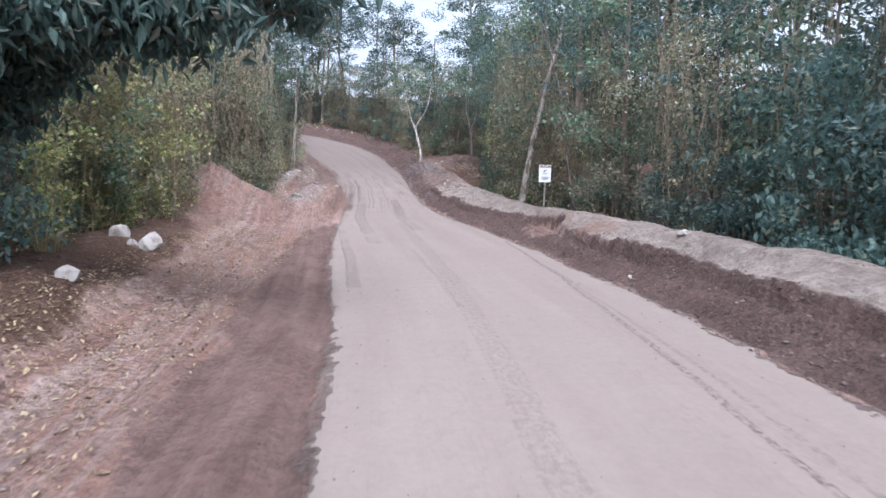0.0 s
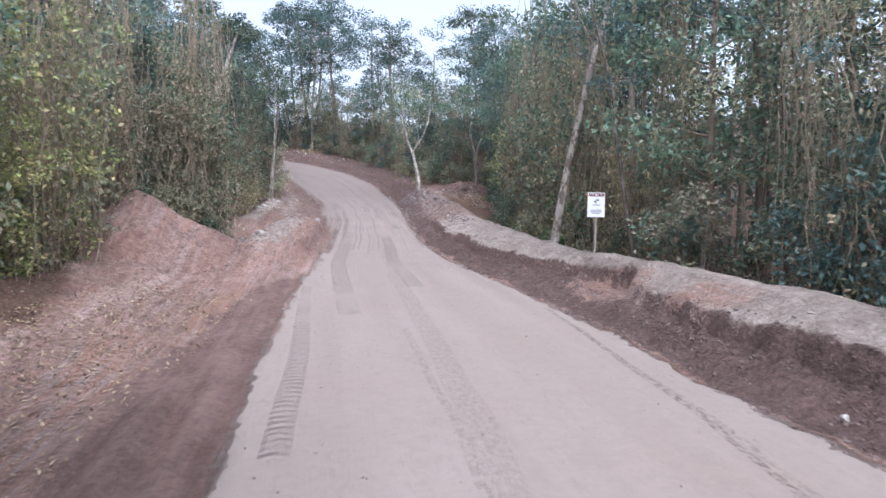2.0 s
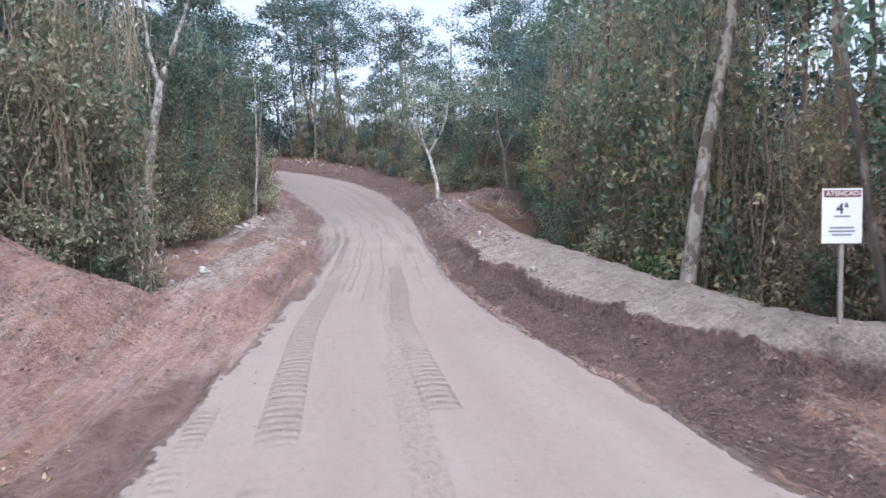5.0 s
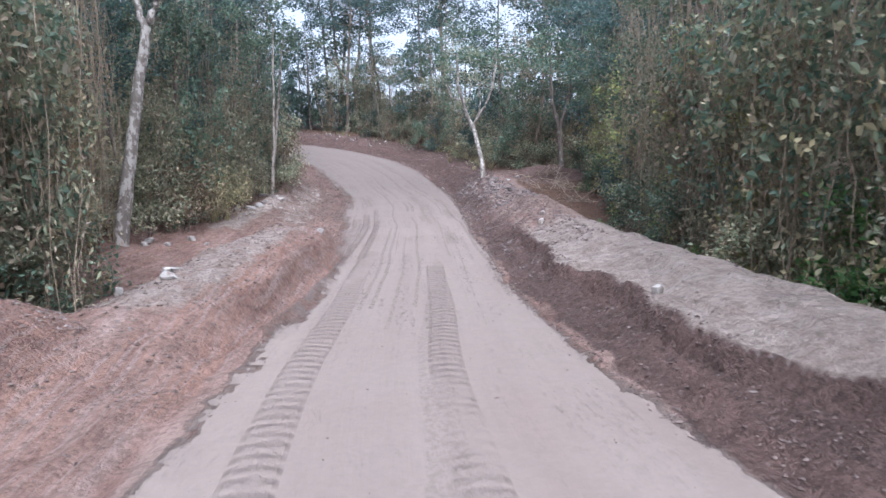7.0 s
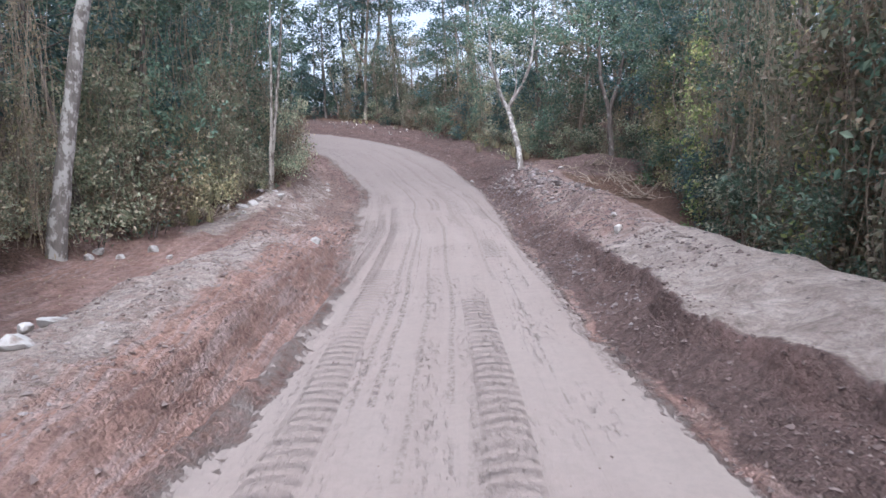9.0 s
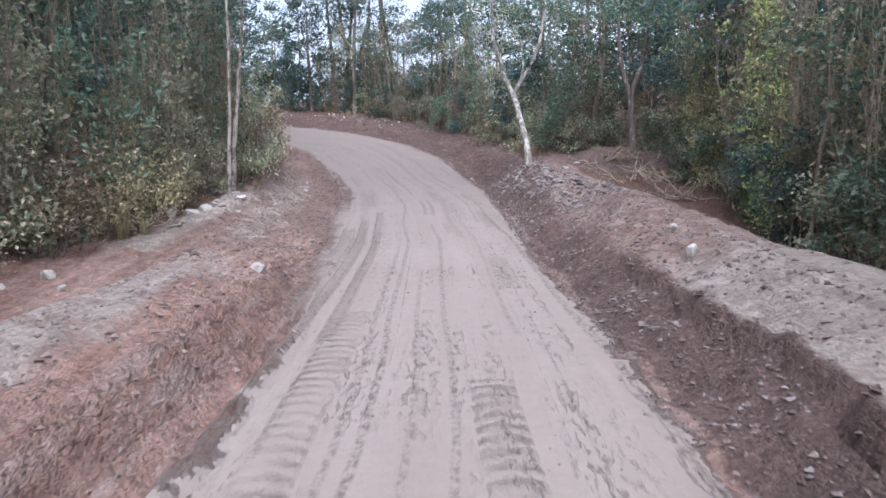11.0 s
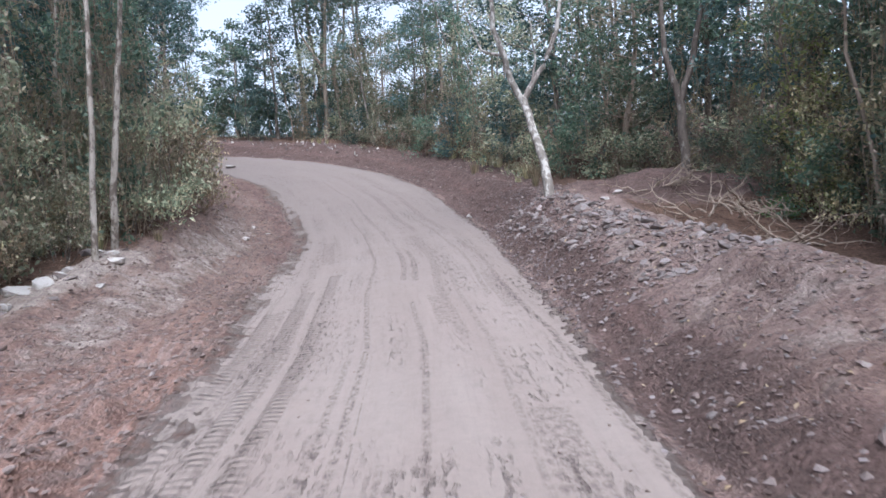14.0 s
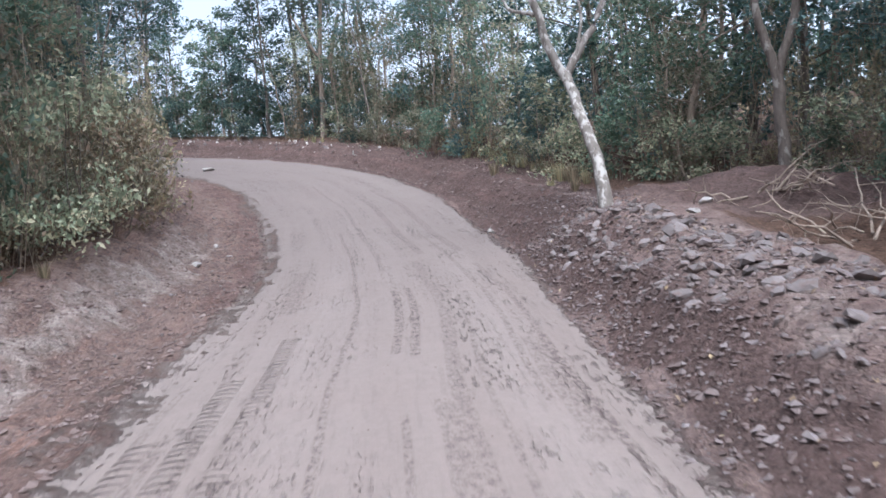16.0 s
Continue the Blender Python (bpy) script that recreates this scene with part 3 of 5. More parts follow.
def land(x, y):
    """Height of the ground, and its place by the road."""
    shape = np.shape(x)
    x, y = np.asarray(x, float).ravel(), np.asarray(y, float).ravel()
    q, d = road_place(x, y)
    e = edges(q)
    z = spline(y, RISE_Y, RISE_Z)
    z = z - 0.04 * np.clip(np.abs(d) / 3, 0, 1) ** 2
    z = z + 0.07 * np.clip(-x - 10, 0, 40) * step(y, 78.0, 90.0)
    # right: ditch, berm and the drop to the forest floor
    z -= 0.12 * step(d, e["right"], e["right"] + 0.5) * (1 - step(d, e["toe"], e["toe"] + 0.8))
    wob = 0.22 * vnoise(q, d, 2.3, 3) + 0.1 * vnoise(q, d, 0.8, 4)
    cut = 1 - step(q, 50, 57)
    scar = 0.6 * np.exp(-((q - 27.0) / 3.0) ** 2)
    lip = e["toe"] + 0.55 + scar + 0.28 * vnoise(q, q * 0, 1.9, 61) + 0.16 * vnoise(q, d, 0.75, 62) + 0.07 * vnoise(q, d, 0.42, 63)
    steep = 0.34 * step(d, e["toe"] - 0.6, lip) + 0.36 * step(d, lip, lip + 0.17) + 0.30 * step(d, np.minimum(lip + 0.15, e["crest"] - 0.3), e["crest"])
    up = cut * steep + (1 - cut) * np.clip((d + wob - e["toe"] + 0.3) / (e["crest"] - e["toe"]), 0, 1) ** 0.9
    down = step(d, e["crest"] + 0.5, e["crest"] + 2.6)
    h = e["berm"] * (1 + 0.10 * vnoise(q, d * 0, 3.1, 5))
    fall = table(q, (0, 1.15), (60, 1.1), (66, 0.8), (71, 0.1), (80, 0.0), (110, -0.3))
    z += h * up - h * fall * down
    # left: bank under the trees, the spoil berm and the earth heap
    b = e["bank"]
    rise = table(q, (0, 0.8), (25, 0.9), (33, 0.8), (37, 0.15), (54, 0.1), (62, 0.5), (68, 1.0), (76, 1.3), (110, 1.6))
    wide = table(q, (0, 2.4), (28, 4.0), (36, 6.0), (58, 7.0), (66, 2.6), (110, 2.8))
    z += rise * step(-d + wob, b, b + wide)
    z += 0.9 * step(-d, 10.2, 13.0) * step(q, 40, 46) * (1 - step(q, 60, 66))
    spoil = table(q, (0, 0), (36, 0.0), (39.5, 0.6), (43, 0.7), (46, 0.95), (50, 0.85), (54, 0.75), (57, 0.45), (62, 0.1), (65, 0))
    z += spoil * (0.72 * step(-d + wob * 0.5, b, b + 0.45) + 0.28 * step(-d + wob, b + 0.3, b + 1.3)) * (1 - step(-d, b + 1.9, b + 4.2))
    r1 = np.hypot((x + 11.3) / 1.05, (y - 35.3) / 1.15) + 0.25 * vnoise(x, y, 1.2, 8)
    z += 2.5 * np.clip(1 - r1 / 4.0, 0, 1) ** 0.95
    r2 = np.hypot((x - 1.6) / 1.5, y - 74.8) + 0.45 * vnoise(x, y, 1.1, 9) + 0.15 * vnoise(x, y, 0.4, 10)
    z += 0.62 * np.clip(1 - r2 / 2.4, 0, 1) ** 0.8
    # a deep wheel rut scraped along the foot of the spoil berm
    foot = b - 0.28 + 0.12 * vnoise(q, q * 0, 3.5, 51)
    z -= 0.28 * step(q, 37, 42) * (1 - step(q, 52, 56)) * np.exp(-((-d - foot) / 0.17) ** 2)
    z += 0.15 * step(q, 37, 42) * (1 - step(q, 52, 56)) * np.exp(-((-d - foot + 0.36) / 0.14) ** 2)
    # ruts and roughness
    on = step(d, -e["left"] - 0.3, -e["left"] + 0.3) * (1 - step(d, e["right"] - 0.3, e["right"] + 0.2))
    for c, w, depth in ((-1.35, 0.28, 0.035), (0.55, 0.30, 0.03), (-0.3, 0.2, 0.018), (1.6, 0.25, 0.03), (2.25, 0.12, 0.03)):
        wave = c + 0.35 * vnoise(q, q * 0, 14, int(c * 10) + 31)
        z -= depth * np.exp(-((d - wave) / w) ** 2) * (0.6 + 0.4 * vnoise(q, d * 0, 3, 12))
    out = 1 - on
    calm = 1 - 0.6 * cut * step(d, lip + 0.1, lip + 0.35) * (1 - step(d, e["crest"] + 1.2, e["crest"] + 2.0))
    for c, w, depth in ((0.5, 0.22, 0.09), (1.1, 0.2, 0.07), (1.7, 0.25, 0.10), (2.3, 0.2, 0.06)):
        near = (1 - step(q, 33, 38)) * step(q, -10, 0)
        z -= depth * near * np.exp(-((-d - e["left"] - c - 0.25 * vnoise(q, q * 0, 9, int(c * 10))) / w) ** 2) * out
    far = 1 - step(np.abs(d), 15.0, 19.0)
    ridge = 1 - np.abs(vnoise(x, y, 0.7, 71))
    near_road = (1 - step(np.abs(d), 7.0, 9.0)) * out * calm
    z += near_road * (0.06 * vnoise(q * 0.10, d, 0.46, 81) + 0.03 * vnoise(q * 0.14, d, 0.24, 82))
    gully = 1 - np.abs(vnoise(q, d * 0.35, 0.55, 72))
    calm = calm * (1 - 0.65 * step(-d, e["left"] - 0.3, e["left"] + 0.2) * (1 - step(-d, e["left"] + 2.6, e["left"] + 3.4)) * (1 - step(q, 33, 38)))
    z += far * out * calm * (0.08 * (ridge - 0.6) * (0.6 + 0.4 * vnoise(x, y, 2.7, 73)))
    z += far * out * calm * 0.035 * (1 - 2 * np.abs(vnoise(x, y, 0.38, 75)))
    facing = step(-d, b - 0.2, b + 0.4) * (1 - step(-d, b + 1.0, b + 1.5)) * np.clip(spoil, 0, 1)
    z -= 0.14 * facing * gully ** 3
    z -= 0.10 * cut * step(d, lip - 0.1, lip + 0.3) * (1 - step(d, e["crest"] - 0.5, e["crest"])) * (1 - np.abs(vnoise(q * 0.5, d, 0.6, 74))) ** 4
    churned = step(-d, e["left"] + 0.3, e["left"] + 0.9) * (1 - step(-d, 8.5, 10.0)) * step(q, 52, 58)
    z += churned * (0.09 * vnoise(x, y, 0.95, 95) + 0.05 * vnoise(x, y, 0.42, 96) + 0.06 * vnoise(q * 0.15, d, 0.5, 97))
    crack = step(d, lip, lip + 0.3) * (1 - step(d, e["crest"] + 1.0, e["crest"] + 1.6)) * step(q, 2, 6) * (1 - step(q, 66, 72))
    z += crack * (0.05 * vnoise(q * 0.6, d, 0.62, 91) - 0.09 * (1 - np.abs(vnoise(q * 0.55, d, 0.95, 92))) ** 7)
    z += far * out * calm * (0.07 * vnoise(x, y, 1.1, 21) + 0.035 * vnoise(x, y, 0.45, 22) + 0.03 * vnoise(x, y, 0.24, 23))
    z += far * on * (0.012 * vnoise(x, y, 1.3, 24) + 0.008 * vnoise(q * 0.3, d, 0.25, 25))
    z += 0.6 * vnoise(x, y, 25, 27) * np.clip((np.abs(d) - 14) / 20, 0, 1)
    # low hills round the valley
    z += 0.10 * np.clip(np.abs(d) - 35, 0, 250)
    return z.reshape(shape), q.reshape(shape), d.reshape(shape)


def ground_z(x, y):
    return float(land(np.array([x]), np.array([y]))[0][0])


def build_ground():
    def axis(fine0, fine1, fine, lo, hi, growth=1.25):
        a = list(np.arange(fine0, fine1, fine))
        g, s = fine, a[-1]
        while s < hi:
            g = min(g * growth, 60)
            s += g
            a.append(s)
        g, s = fine, a[0]
        while s > lo:
            g = min(g * growth, 60)
            s -= g
            a.insert(0, s)
        return np.array(a)

    xs = axis(-17, 9.0, 0.105, -700, 700)
    ys = axis(1, 108, 0.15, -300, 900)
    X, Y = np.meshgrid(xs, ys)
    Z, Q, D = land(X, Y)
    ny, nx = X.shape
    i = (np.arange(ny - 1)[:, None] * nx + np.arange(nx - 1)[None]).ravel()
    quads = np.stack([i, i + 1, i + nx + 1, i + nx], -1)
    x, y, q, d = X.ravel(), Y.ravel(), Q.ravel(), D.ravel()
    e = edges(q)
    wob = 0.25 * vnoise(x, y, 1.6, 41) + 0.12 * vnoise(x, y, 0.5, 42)
    soft = 0.45 + 0.45 * step(q, 34.0, 44.0) + 0.4 * step(q, 50.0, 58.0)
    pale = step(d, -e["left"] - soft, -e["left"] + soft) * (1 - step(d, e["right"] - 0.5, e["right"] + 0.4))
    pale = np.clip(pale * 1.25, 0, 1.25)
    pale *= 1 - 0.12 * step(q, 42, 80) * (0.5 + 0.5 * vnoise(q, d, 2.5, 44))
    scar = 0.6 * np.exp(-((q - 27.0) / 3.0) ** 2)
    edge = e["toe"] + 0.65 + scar + 0.28 * vnoise(q, q * 0, 1.9, 61) + 0.16 * vnoise(q, d, 0.75, 62) + 0.07 * vnoise(q, d, 0.42, 63)
    dark = step(d + wob, e["right"], e["right"] + 0.35) * (1 - step(d, edge - 0.1 - 0.5 * step(q, 47, 54), edge + 0.35 + 0.8 * step(q, 47, 54) - 0.9 * step(q, 72, 78)))
    dark = np.maximum(dark, 0.42 * step(q, 66, 72) * step(-d + 2 * wob, e["left"] + 0.1, e["left"] + 0.6) * (1 - step(-d + 2 * wob, e["left"] + 1.2, e["left"] + 2.0)))
    dark = np.maximum(dark, 0.22 * step(-d + 2 * wob, e["left"] + 0.9, e["left"] + 1.6) * (1 - step(-d, e["bank"] + 0.2, e["bank"] + 1.2)) * step(q, 56, 62))
    dark = np.maximum(dark, 0.5 * step(-d + wob, e["left"] + 2.2, e["left"] + 2.7) * (1 - step(-d + wob, e["left"] + 3.2, e["left"] + 3.7)) * (1 - step(q, 26, 32)))
    dark = np.maximum(dark, 0.72 * step(q, 71, 76) * step(d + wob, e["right"] + 0.1, e["right"] + 0.7) * (1 - step(d, e["crest"] + 1.0, e["crest"] + 2.0)))
    grey = step(d, edge - 0.08, edge + 0.14 + 0.2 * step(q, 50, 56)) * (1 - step(d, e["crest"] + 0.9, e["crest"] + 1.7)) * (1 - 0.62 * step(q, 47, 54)) * (1 - step(q, 70, 75) + 0.9 * step(q, 90, 97))
    hx = -d - e["bank"]
    grey = np.maximum(grey, 0.62 * step(hx + wob, 0.65, 1.1) * (1 - step(hx, 2.8, 4.0)) * step(q, 38, 41) * (1 - step(q, 54, 60)))
    grey = np.maximum(grey, 0.9 * np.exp(-(((x + 13.4) / 0.8) ** 2)) * step(y, 55, 59) * (1 - step(y, 66.5, 68.5)))
    grey = np.maximum(grey, 0.56 * step(-d + 2 * wob, e["left"] + 1.6, e["left"] + 2.3) * (1 - step(-d + 2 * wob, e["left"] + 3.0, e["left"] + 3.8)) * step(q, 57, 62) * (1 - step(q, 80, 88)))
    brown = step(-d + wob * 0.5, e["left"] - 0.1, e["left"] + 0.2) * (1 - step(-d + wob, e["left"] + 1.9, e["left"] + 2.6)) * (1 - step(q, 30, 37))
    brown = np.maximum(brown, 0.62 * step(-d + wob, e["left"] + 0.1, e["left"] + 0.4) * (1 - step(-d + 2 * wob, e["left"] + 1.0, e["left"] + 1.6)) * step(q, 66, 72))
    red = 0.95 * np.exp(-(((q - 26.5) / 2.8) ** 2 + ((d - 4.6) / 0.6) ** 2)) + 1.2 * np.exp(-(((q - 21.8) / 1.1) ** 2 + ((d - 5.0) / 0.45) ** 2))
    red += 0.95 * step(hx, -1.2, -0.2) * (1 - step(hx, 0.8, 1.3)) * step(q, 20, 28) * (1 - step(q, 56, 62))
    red += 1.2 * np.clip(1 - np.hypot(x + 11.3, y - 35.3) / 5.0, 0, 1) + 0.7 * np.exp(-(((q - 73.5) / 1.6) ** 2 + ((d - 5.2) / 0.9) ** 2))
    red += 0.35 * step(q, 52, 56) * (1 - step(q, 64, 70)) * step(-d, e["left"] + 0.2, e["left"] + 0.8) * (1 - step(-d, 4.5, 6))
    red += 0.8 * step(-d + wob, e["left"] + 1.5, e["left"] + 2.2) * (1 - step(-d + wob, e["left"] + 3.0, e["left"] + 3.6)) * (1 - step(q, 34, 40))
    red += 0.8 * np.exp(-(((q - 58.0) / 4.5) ** 2 + ((d + 4.2) / 1.0) ** 2))
    red += 0.9 * np.exp(-(((x + 14.0) / 1.2) ** 2 + ((y - 50.5) / 3.0) ** 2))
    heap = np.clip(1 - np.hypot(x + 11.3, y - 35.3) / 4.2, 0, 1) > 0.02
    woods = np.maximum(step(d + wob, e["crest"] + 1.2 - 0.8 * step(q, 70, 78), e["crest"] + 2.2 - 0.8 * step(q, 70, 78)), np.where(heap, 0, step(-d + wob, e["bank"] + table(q, (0, 0.5), (20, 0.7), (28, 2.0), (36, 6), (58, 7.5), (66, 1.6), (110, 1.8)), e["bank"] + table(q, (0, 1.9), (20, 2.2), (28, 3.8), (36, 7.5), (58, 9), (66, 3.0), (110, 3.2)))))
    small = np.clip(1.4 - np.hypot(x - 1.6, y - 74.2) / 3.2, 0, 1)
    woods = woods * (1 - small)
    dark = np.maximum(dark, 0.9 * small)
    one = np.ones_like(pale)
    places = np.stack([X, Y, Z], -1).reshape(-1, 3)
    soil = (np.stack([pale, red, dark, one], -1), np.stack([grey, brown, woods, one], -1))
    mid = quads[:, 0]
    mq, md = q[mid], d[mid]
    seen = (mq > -30) & (mq < 125)
    region = np.zeros(len(quads), int)
    region[seen & (md > -e["left"][mid]) & (md < e["right"][mid])] = 1
    region[seen & (mq > 2) & (mq < 78) & (md > e["toe"][mid] + 0.3) & (md < e["crest"][mid] + 1.6)] = 2
    region[(mq > 38.5) & (mq < 56) & (-md > e["bank"][mid] + 0.1) & (-md < e["bank"][mid] + 3.2)] = 3
    region[np.hypot((x[mid] + 11.3) / 1.05, (y[mid] - 35.3) / 1.15) < 3.7] = 4
    for n, (name, label, category) in enumerate((
            ("ground", "reddish bare earth with ditches and leafy forest floor", "ground"),
            ("road", "pale dusty dirt road with tyre tracks", "road"),
            ("berm", "long pale earth berm along the road", "berm"),
            ("spoil_berm", "low berm of scraped reddish and grey earth", "berm"),
            ("dirt_mound", "conical heap of dumped reddish earth beside the road", "dirt mound"))):
        f = quads[region == n]
        used, inv = np.unique(f, return_inverse=True)
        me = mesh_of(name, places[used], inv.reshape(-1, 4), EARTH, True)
        for key, cols in zip(("soil_a", "soil_b"), soil):
            at = me.color_attributes.new(key, "FLOAT_COLOR", "POINT")
            at.data.foreach_set("color", np.clip(cols[used], 0, 1.3).astype(np.float32).ravel())
        uv = me.uv_layers.new(name="along")
        flat = f.ravel()
        uv.data.foreach_set("uv", np.stack([d[flat], q[flat]], -1).astype(np.float32).ravel())
        tagged(new(name, me), label, category, kind="structure" if n < 4 else "")


build_ground()

# ---- plants ----


def forest_tree(name, r, height, spread, blobs, per, leaf, low, leafmat, bark, girth=0.16, lean=0.5, lump=0.95):
    """One tree at the origin: crooked trunk with limbs, and a crown of leaf clumps with gaps."""
    root = thing(name, Matrix(), "", "tree")
    top = np.array([r.normal(0, lean), r.normal(0, lean), height * 0.92])
    trunk = wander((0, 0, -0.3), top, 9, 0.12, r)
    wood = Pile()
    wood.add(*tube(trunk, np.linspace(girth, girth * 0.28, 9) * np.array([1.35, 1.05] + [1] * 7), 7))
    pts = []
    for i in range(blobs):
        f = low + (1 - low) * (i + r.uniform(0, 1)) / blobs
        k = min(int(f * 8), 7)
        start = trunk[k] * (1 - (f * 8 - k)) + trunk[k + 1] * (f * 8 - k)
        a = i * 2.4 + r.normal(0, 0.4)
        reach = spread * (0.35 + 0.9 * np.sin(np.pi * min(0.9 * (f - low) / (1 - low) + 0.15, 1)) ** 0.7) * r.uniform(0.55, 1.15)
        end = start + np.array([np.cos(a) * reach, np.sin(a) * reach, r.uniform(0.2, 0.9) * reach * 0.7])
        wood.add(*tube(wander(start, end, 4, 0.08, r), np.linspace(girth * 0.3 * (1.1 - f * 0.6), 0.012, 4), 4))
        rad = lump * r.uniform(0.6, 1.25)
        pts.append(cloud(end, (rad, rad, rad * 0.62), int(per * r.uniform(0.6, 1.3)), r))
        if r.uniform() < 0.6:
            pts.append(cloud(start * 0.45 + end * 0.55, (rad * 0.7, rad * 0.7, rad * 0.45), int(per * 0.4), r))
    part("trunk", wood.mesh("trunk", bark), root)
    part("crown", mesh_of("crown", *leaves(np.concatenate(pts), leaf, r), leafmat), root)
    return root


def shrub(name, r, height, spread, blobs, per, leaf, leafmat, bark, drop=0.2, lump=0.6):
    root = thing(name, Matrix(), "", "shrub")
    stems, pts = Pile(), []
    for i in range(blobs):
        f = (i + 0.5) / blobs
        a = i * 2.4 + r.normal(0, 0.5)
        h = height * (0.10 + 0.90 * r.uniform(0, 1) ** 1.15)
        reach = spread * np.sqrt(r.uniform(0.05, 1)) * (1.05 - 0.45 * h / height)
        end = np.array([np.cos(a) * reach, np.sin(a) * reach, h])
        if i % 2 == 0:
            stems.add(*tube(wander((np.cos(a) * 0.15 * spread, np.sin(a) * 0.15 * spread, -0.2), end, 5, 0.07, r), np.linspace(0.017, 0.006, 5), 4))
        rad = lump * r.uniform(0.6, 1.3)
        pts.append(cloud(end, (rad, rad, rad * 0.8), int(per * r.uniform(0.6, 1.4)), r, 0.25))
    c = np.concatenate(pts)
    c = c[c[:, 2] > 0.02]
    part("brushwood", stems.mesh("brushwood", bark), root)
    part("foliage", mesh_of("foliage", *leaves(c, leaf, r, drop), leafmat), root)
    return root


def vine_curtain(name, r, width, height, strands, per, leaf, leafmat, stemmat=None):
    """Creepers hanging from the canopy down to the ground."""
    root = thing(name, Matrix(), "", "vine")
    stems, pts = Pile(), []
    for i in range(strands):
        x = r.uniform(-width, width)
        bulge = r.uniform(-0.5, 0.5)
        top = np.array([x * 0.8 + r.normal(0, 0.3), r.normal(0.2, 0.3), height * r.uniform(0.45, 1.0)])
        foot = np.array([x + r.normal(0, 0.45), bulge, r.uniform(-0.1, 0.5) * height * 0.3 - 0.2])
        line = wander(top, foot, 7, 0.22, r)
        if i % 5 < 3 or stemmat:
            stems.add(*tube(line, np.full(7, r.uniform(0.005, 0.013)), 3))
        for _ in range(max(1, int(per * r.uniform(0.3, 1.5)) // 20)):
            c = line[r.integers(0, 7)] + r.normal(0, 0.2, 3)
            pts.append(cloud(c, (0.50, 0.45, 0.36), 20, r, 0.15))
    tagged(part("tangle", stems.mesh("tangle", stemmat or VINE), root), kind="stuff")
    part("foliage", mesh_of("foliage", *leaves(np.concatenate(pts), leaf, r, 0.4, 0.55, 0.45), leafmat), root)
    return root


def put(ob, x, y, turn, size=1.0, tall=1.0, label="", sink=0.05):
    m = Matrix.Translation((x, y, ground_z(x, y) - sink)) @ Matrix.Rotation(turn, 4, "Z") @ Matrix.Diagonal((size, size, size * tall, 1))
    c = copy_thing(ob, m)
    return tagged(c, label)


def liana_bundle(name, r, width, height, strands, sprigs, leaf, leafmat):
    """A sheaf of thin dry stems hanging from the canopy, with a few leaves left on them."""
    root = thing(name, Matrix(), "", "vine")
    stems, pts = Pile(), []
    lean = r.normal(0, 0.5)
    for i in range(strands):
        x = r.normal(0, width * 0.5)
        top = np.array([x * 0.45 + lean, r.normal(0.2, 0.2), height * r.uniform(0.75, 1.0)])
        foot = np.array([x * 1.3 + r.normal(0, 0.2), r.normal(0, 0.3), r.uniform(-0.2, 0.25) * height * (i % 3 == 0) - 0.2])
        line = wander(top, foot, 8, 0.13, r)
        stems.add(*tube(line, np.full(8, r.uniform(0.004, 0.011)), 3))
        for _ in range(sprigs):
            pts.append(cloud(line[r.integers(0, 8)] + r.normal(0, 0.12, 3), (0.25, 0.25, 0.35), 5, r, 0.1))
    tagged(part("tangle", stems.mesh("tangle", VINE), root), kind="stuff")
    part("foliage", mesh_of("foliage", *leaves(np.concatenate(pts), leaf, r, 0.9, 0.4, 0.25), leafmat), root)
    return root


R1 = np.random.default_rng(11)
TREES = [
    forest_tree("forest_tree", R1, 10.5, 2.5, 17, 185, 0.205, 0.16, LEAF_MID, BARK_TAN, lump=1.05),
    forest_tree("forest_tree", R1, 12.5, 2.8, 17, 185, 0.205, 0.24, LEAF_DARK, BARK_DARK, lump=1.1),
    forest_tree("forest_tree", R1, 9.5, 2.3, 16, 185, 0.19, 0.14, LEAF_OLIVE, BARK_TAN, 0.11, lump=1.0),
    forest_tree("forest_tree", R1, 13.0, 2.9, 15, 185, 0.205, 0.36, LEAF_DARK, BARK_PALE, 0.12, lump=1.1),
]
SLENDER = [
    forest_tree("slender_tree", R1, 9.0, 1.5, 10, 110, 0.17, 0.55, LEAF_MID, BARK_TAN, 0.07, 0.9, 0.8),
    forest_tree("slender_tree", R1, 11.0, 1.6, 10, 110, 0.17, 0.60, LEAF_DARK, BARK_DARK, 0.09, 1.0, 0.8),
]
TALL = [
    forest_tree("tall_forest_tree", R1, 19.0, 4.2, 20, 130, 0.29, 0.56, LEAF_DARK, BARK_TAN, 0.20, 1.2, 1.3),
    forest_tree("tall_forest_tree", R1, 22.0, 4.6, 20, 130, 0.30, 0.58, LEAF_DARK, BARK_DARK, 0.22, 1.4, 1.35),
]
BACK = [
    forest_tree("forest_tree", R1, 13.0, 3.0, 22, 58, 0.42, 0.08, LEAF_DARK, BARK_DARK, 0.14, 0.6, 1.25),
    forest_tree("forest_tree", R1, 14.0, 3.2, 22, 58, 0.42, 0.12, LEAF_MID, BARK_TAN, 0.14, 0.6, 1.25),
]
SHRUBS = [
    shrub("shrub", R1, 2.6, 1.3, 13, 78, 0.175, LEAF_MID, BARK_TAN, lump=0.7),
    shrub("shrub", R1, 3.6, 1.5, 15, 80, 0.185, LEAF_DARK, BARK_DARK, lump=0.75),
    shrub("shrub", R1, 2.2, 1.4, 12, 82, 0.155, LEAF_OLIVE, BARK_TAN, lump=0.65),
]
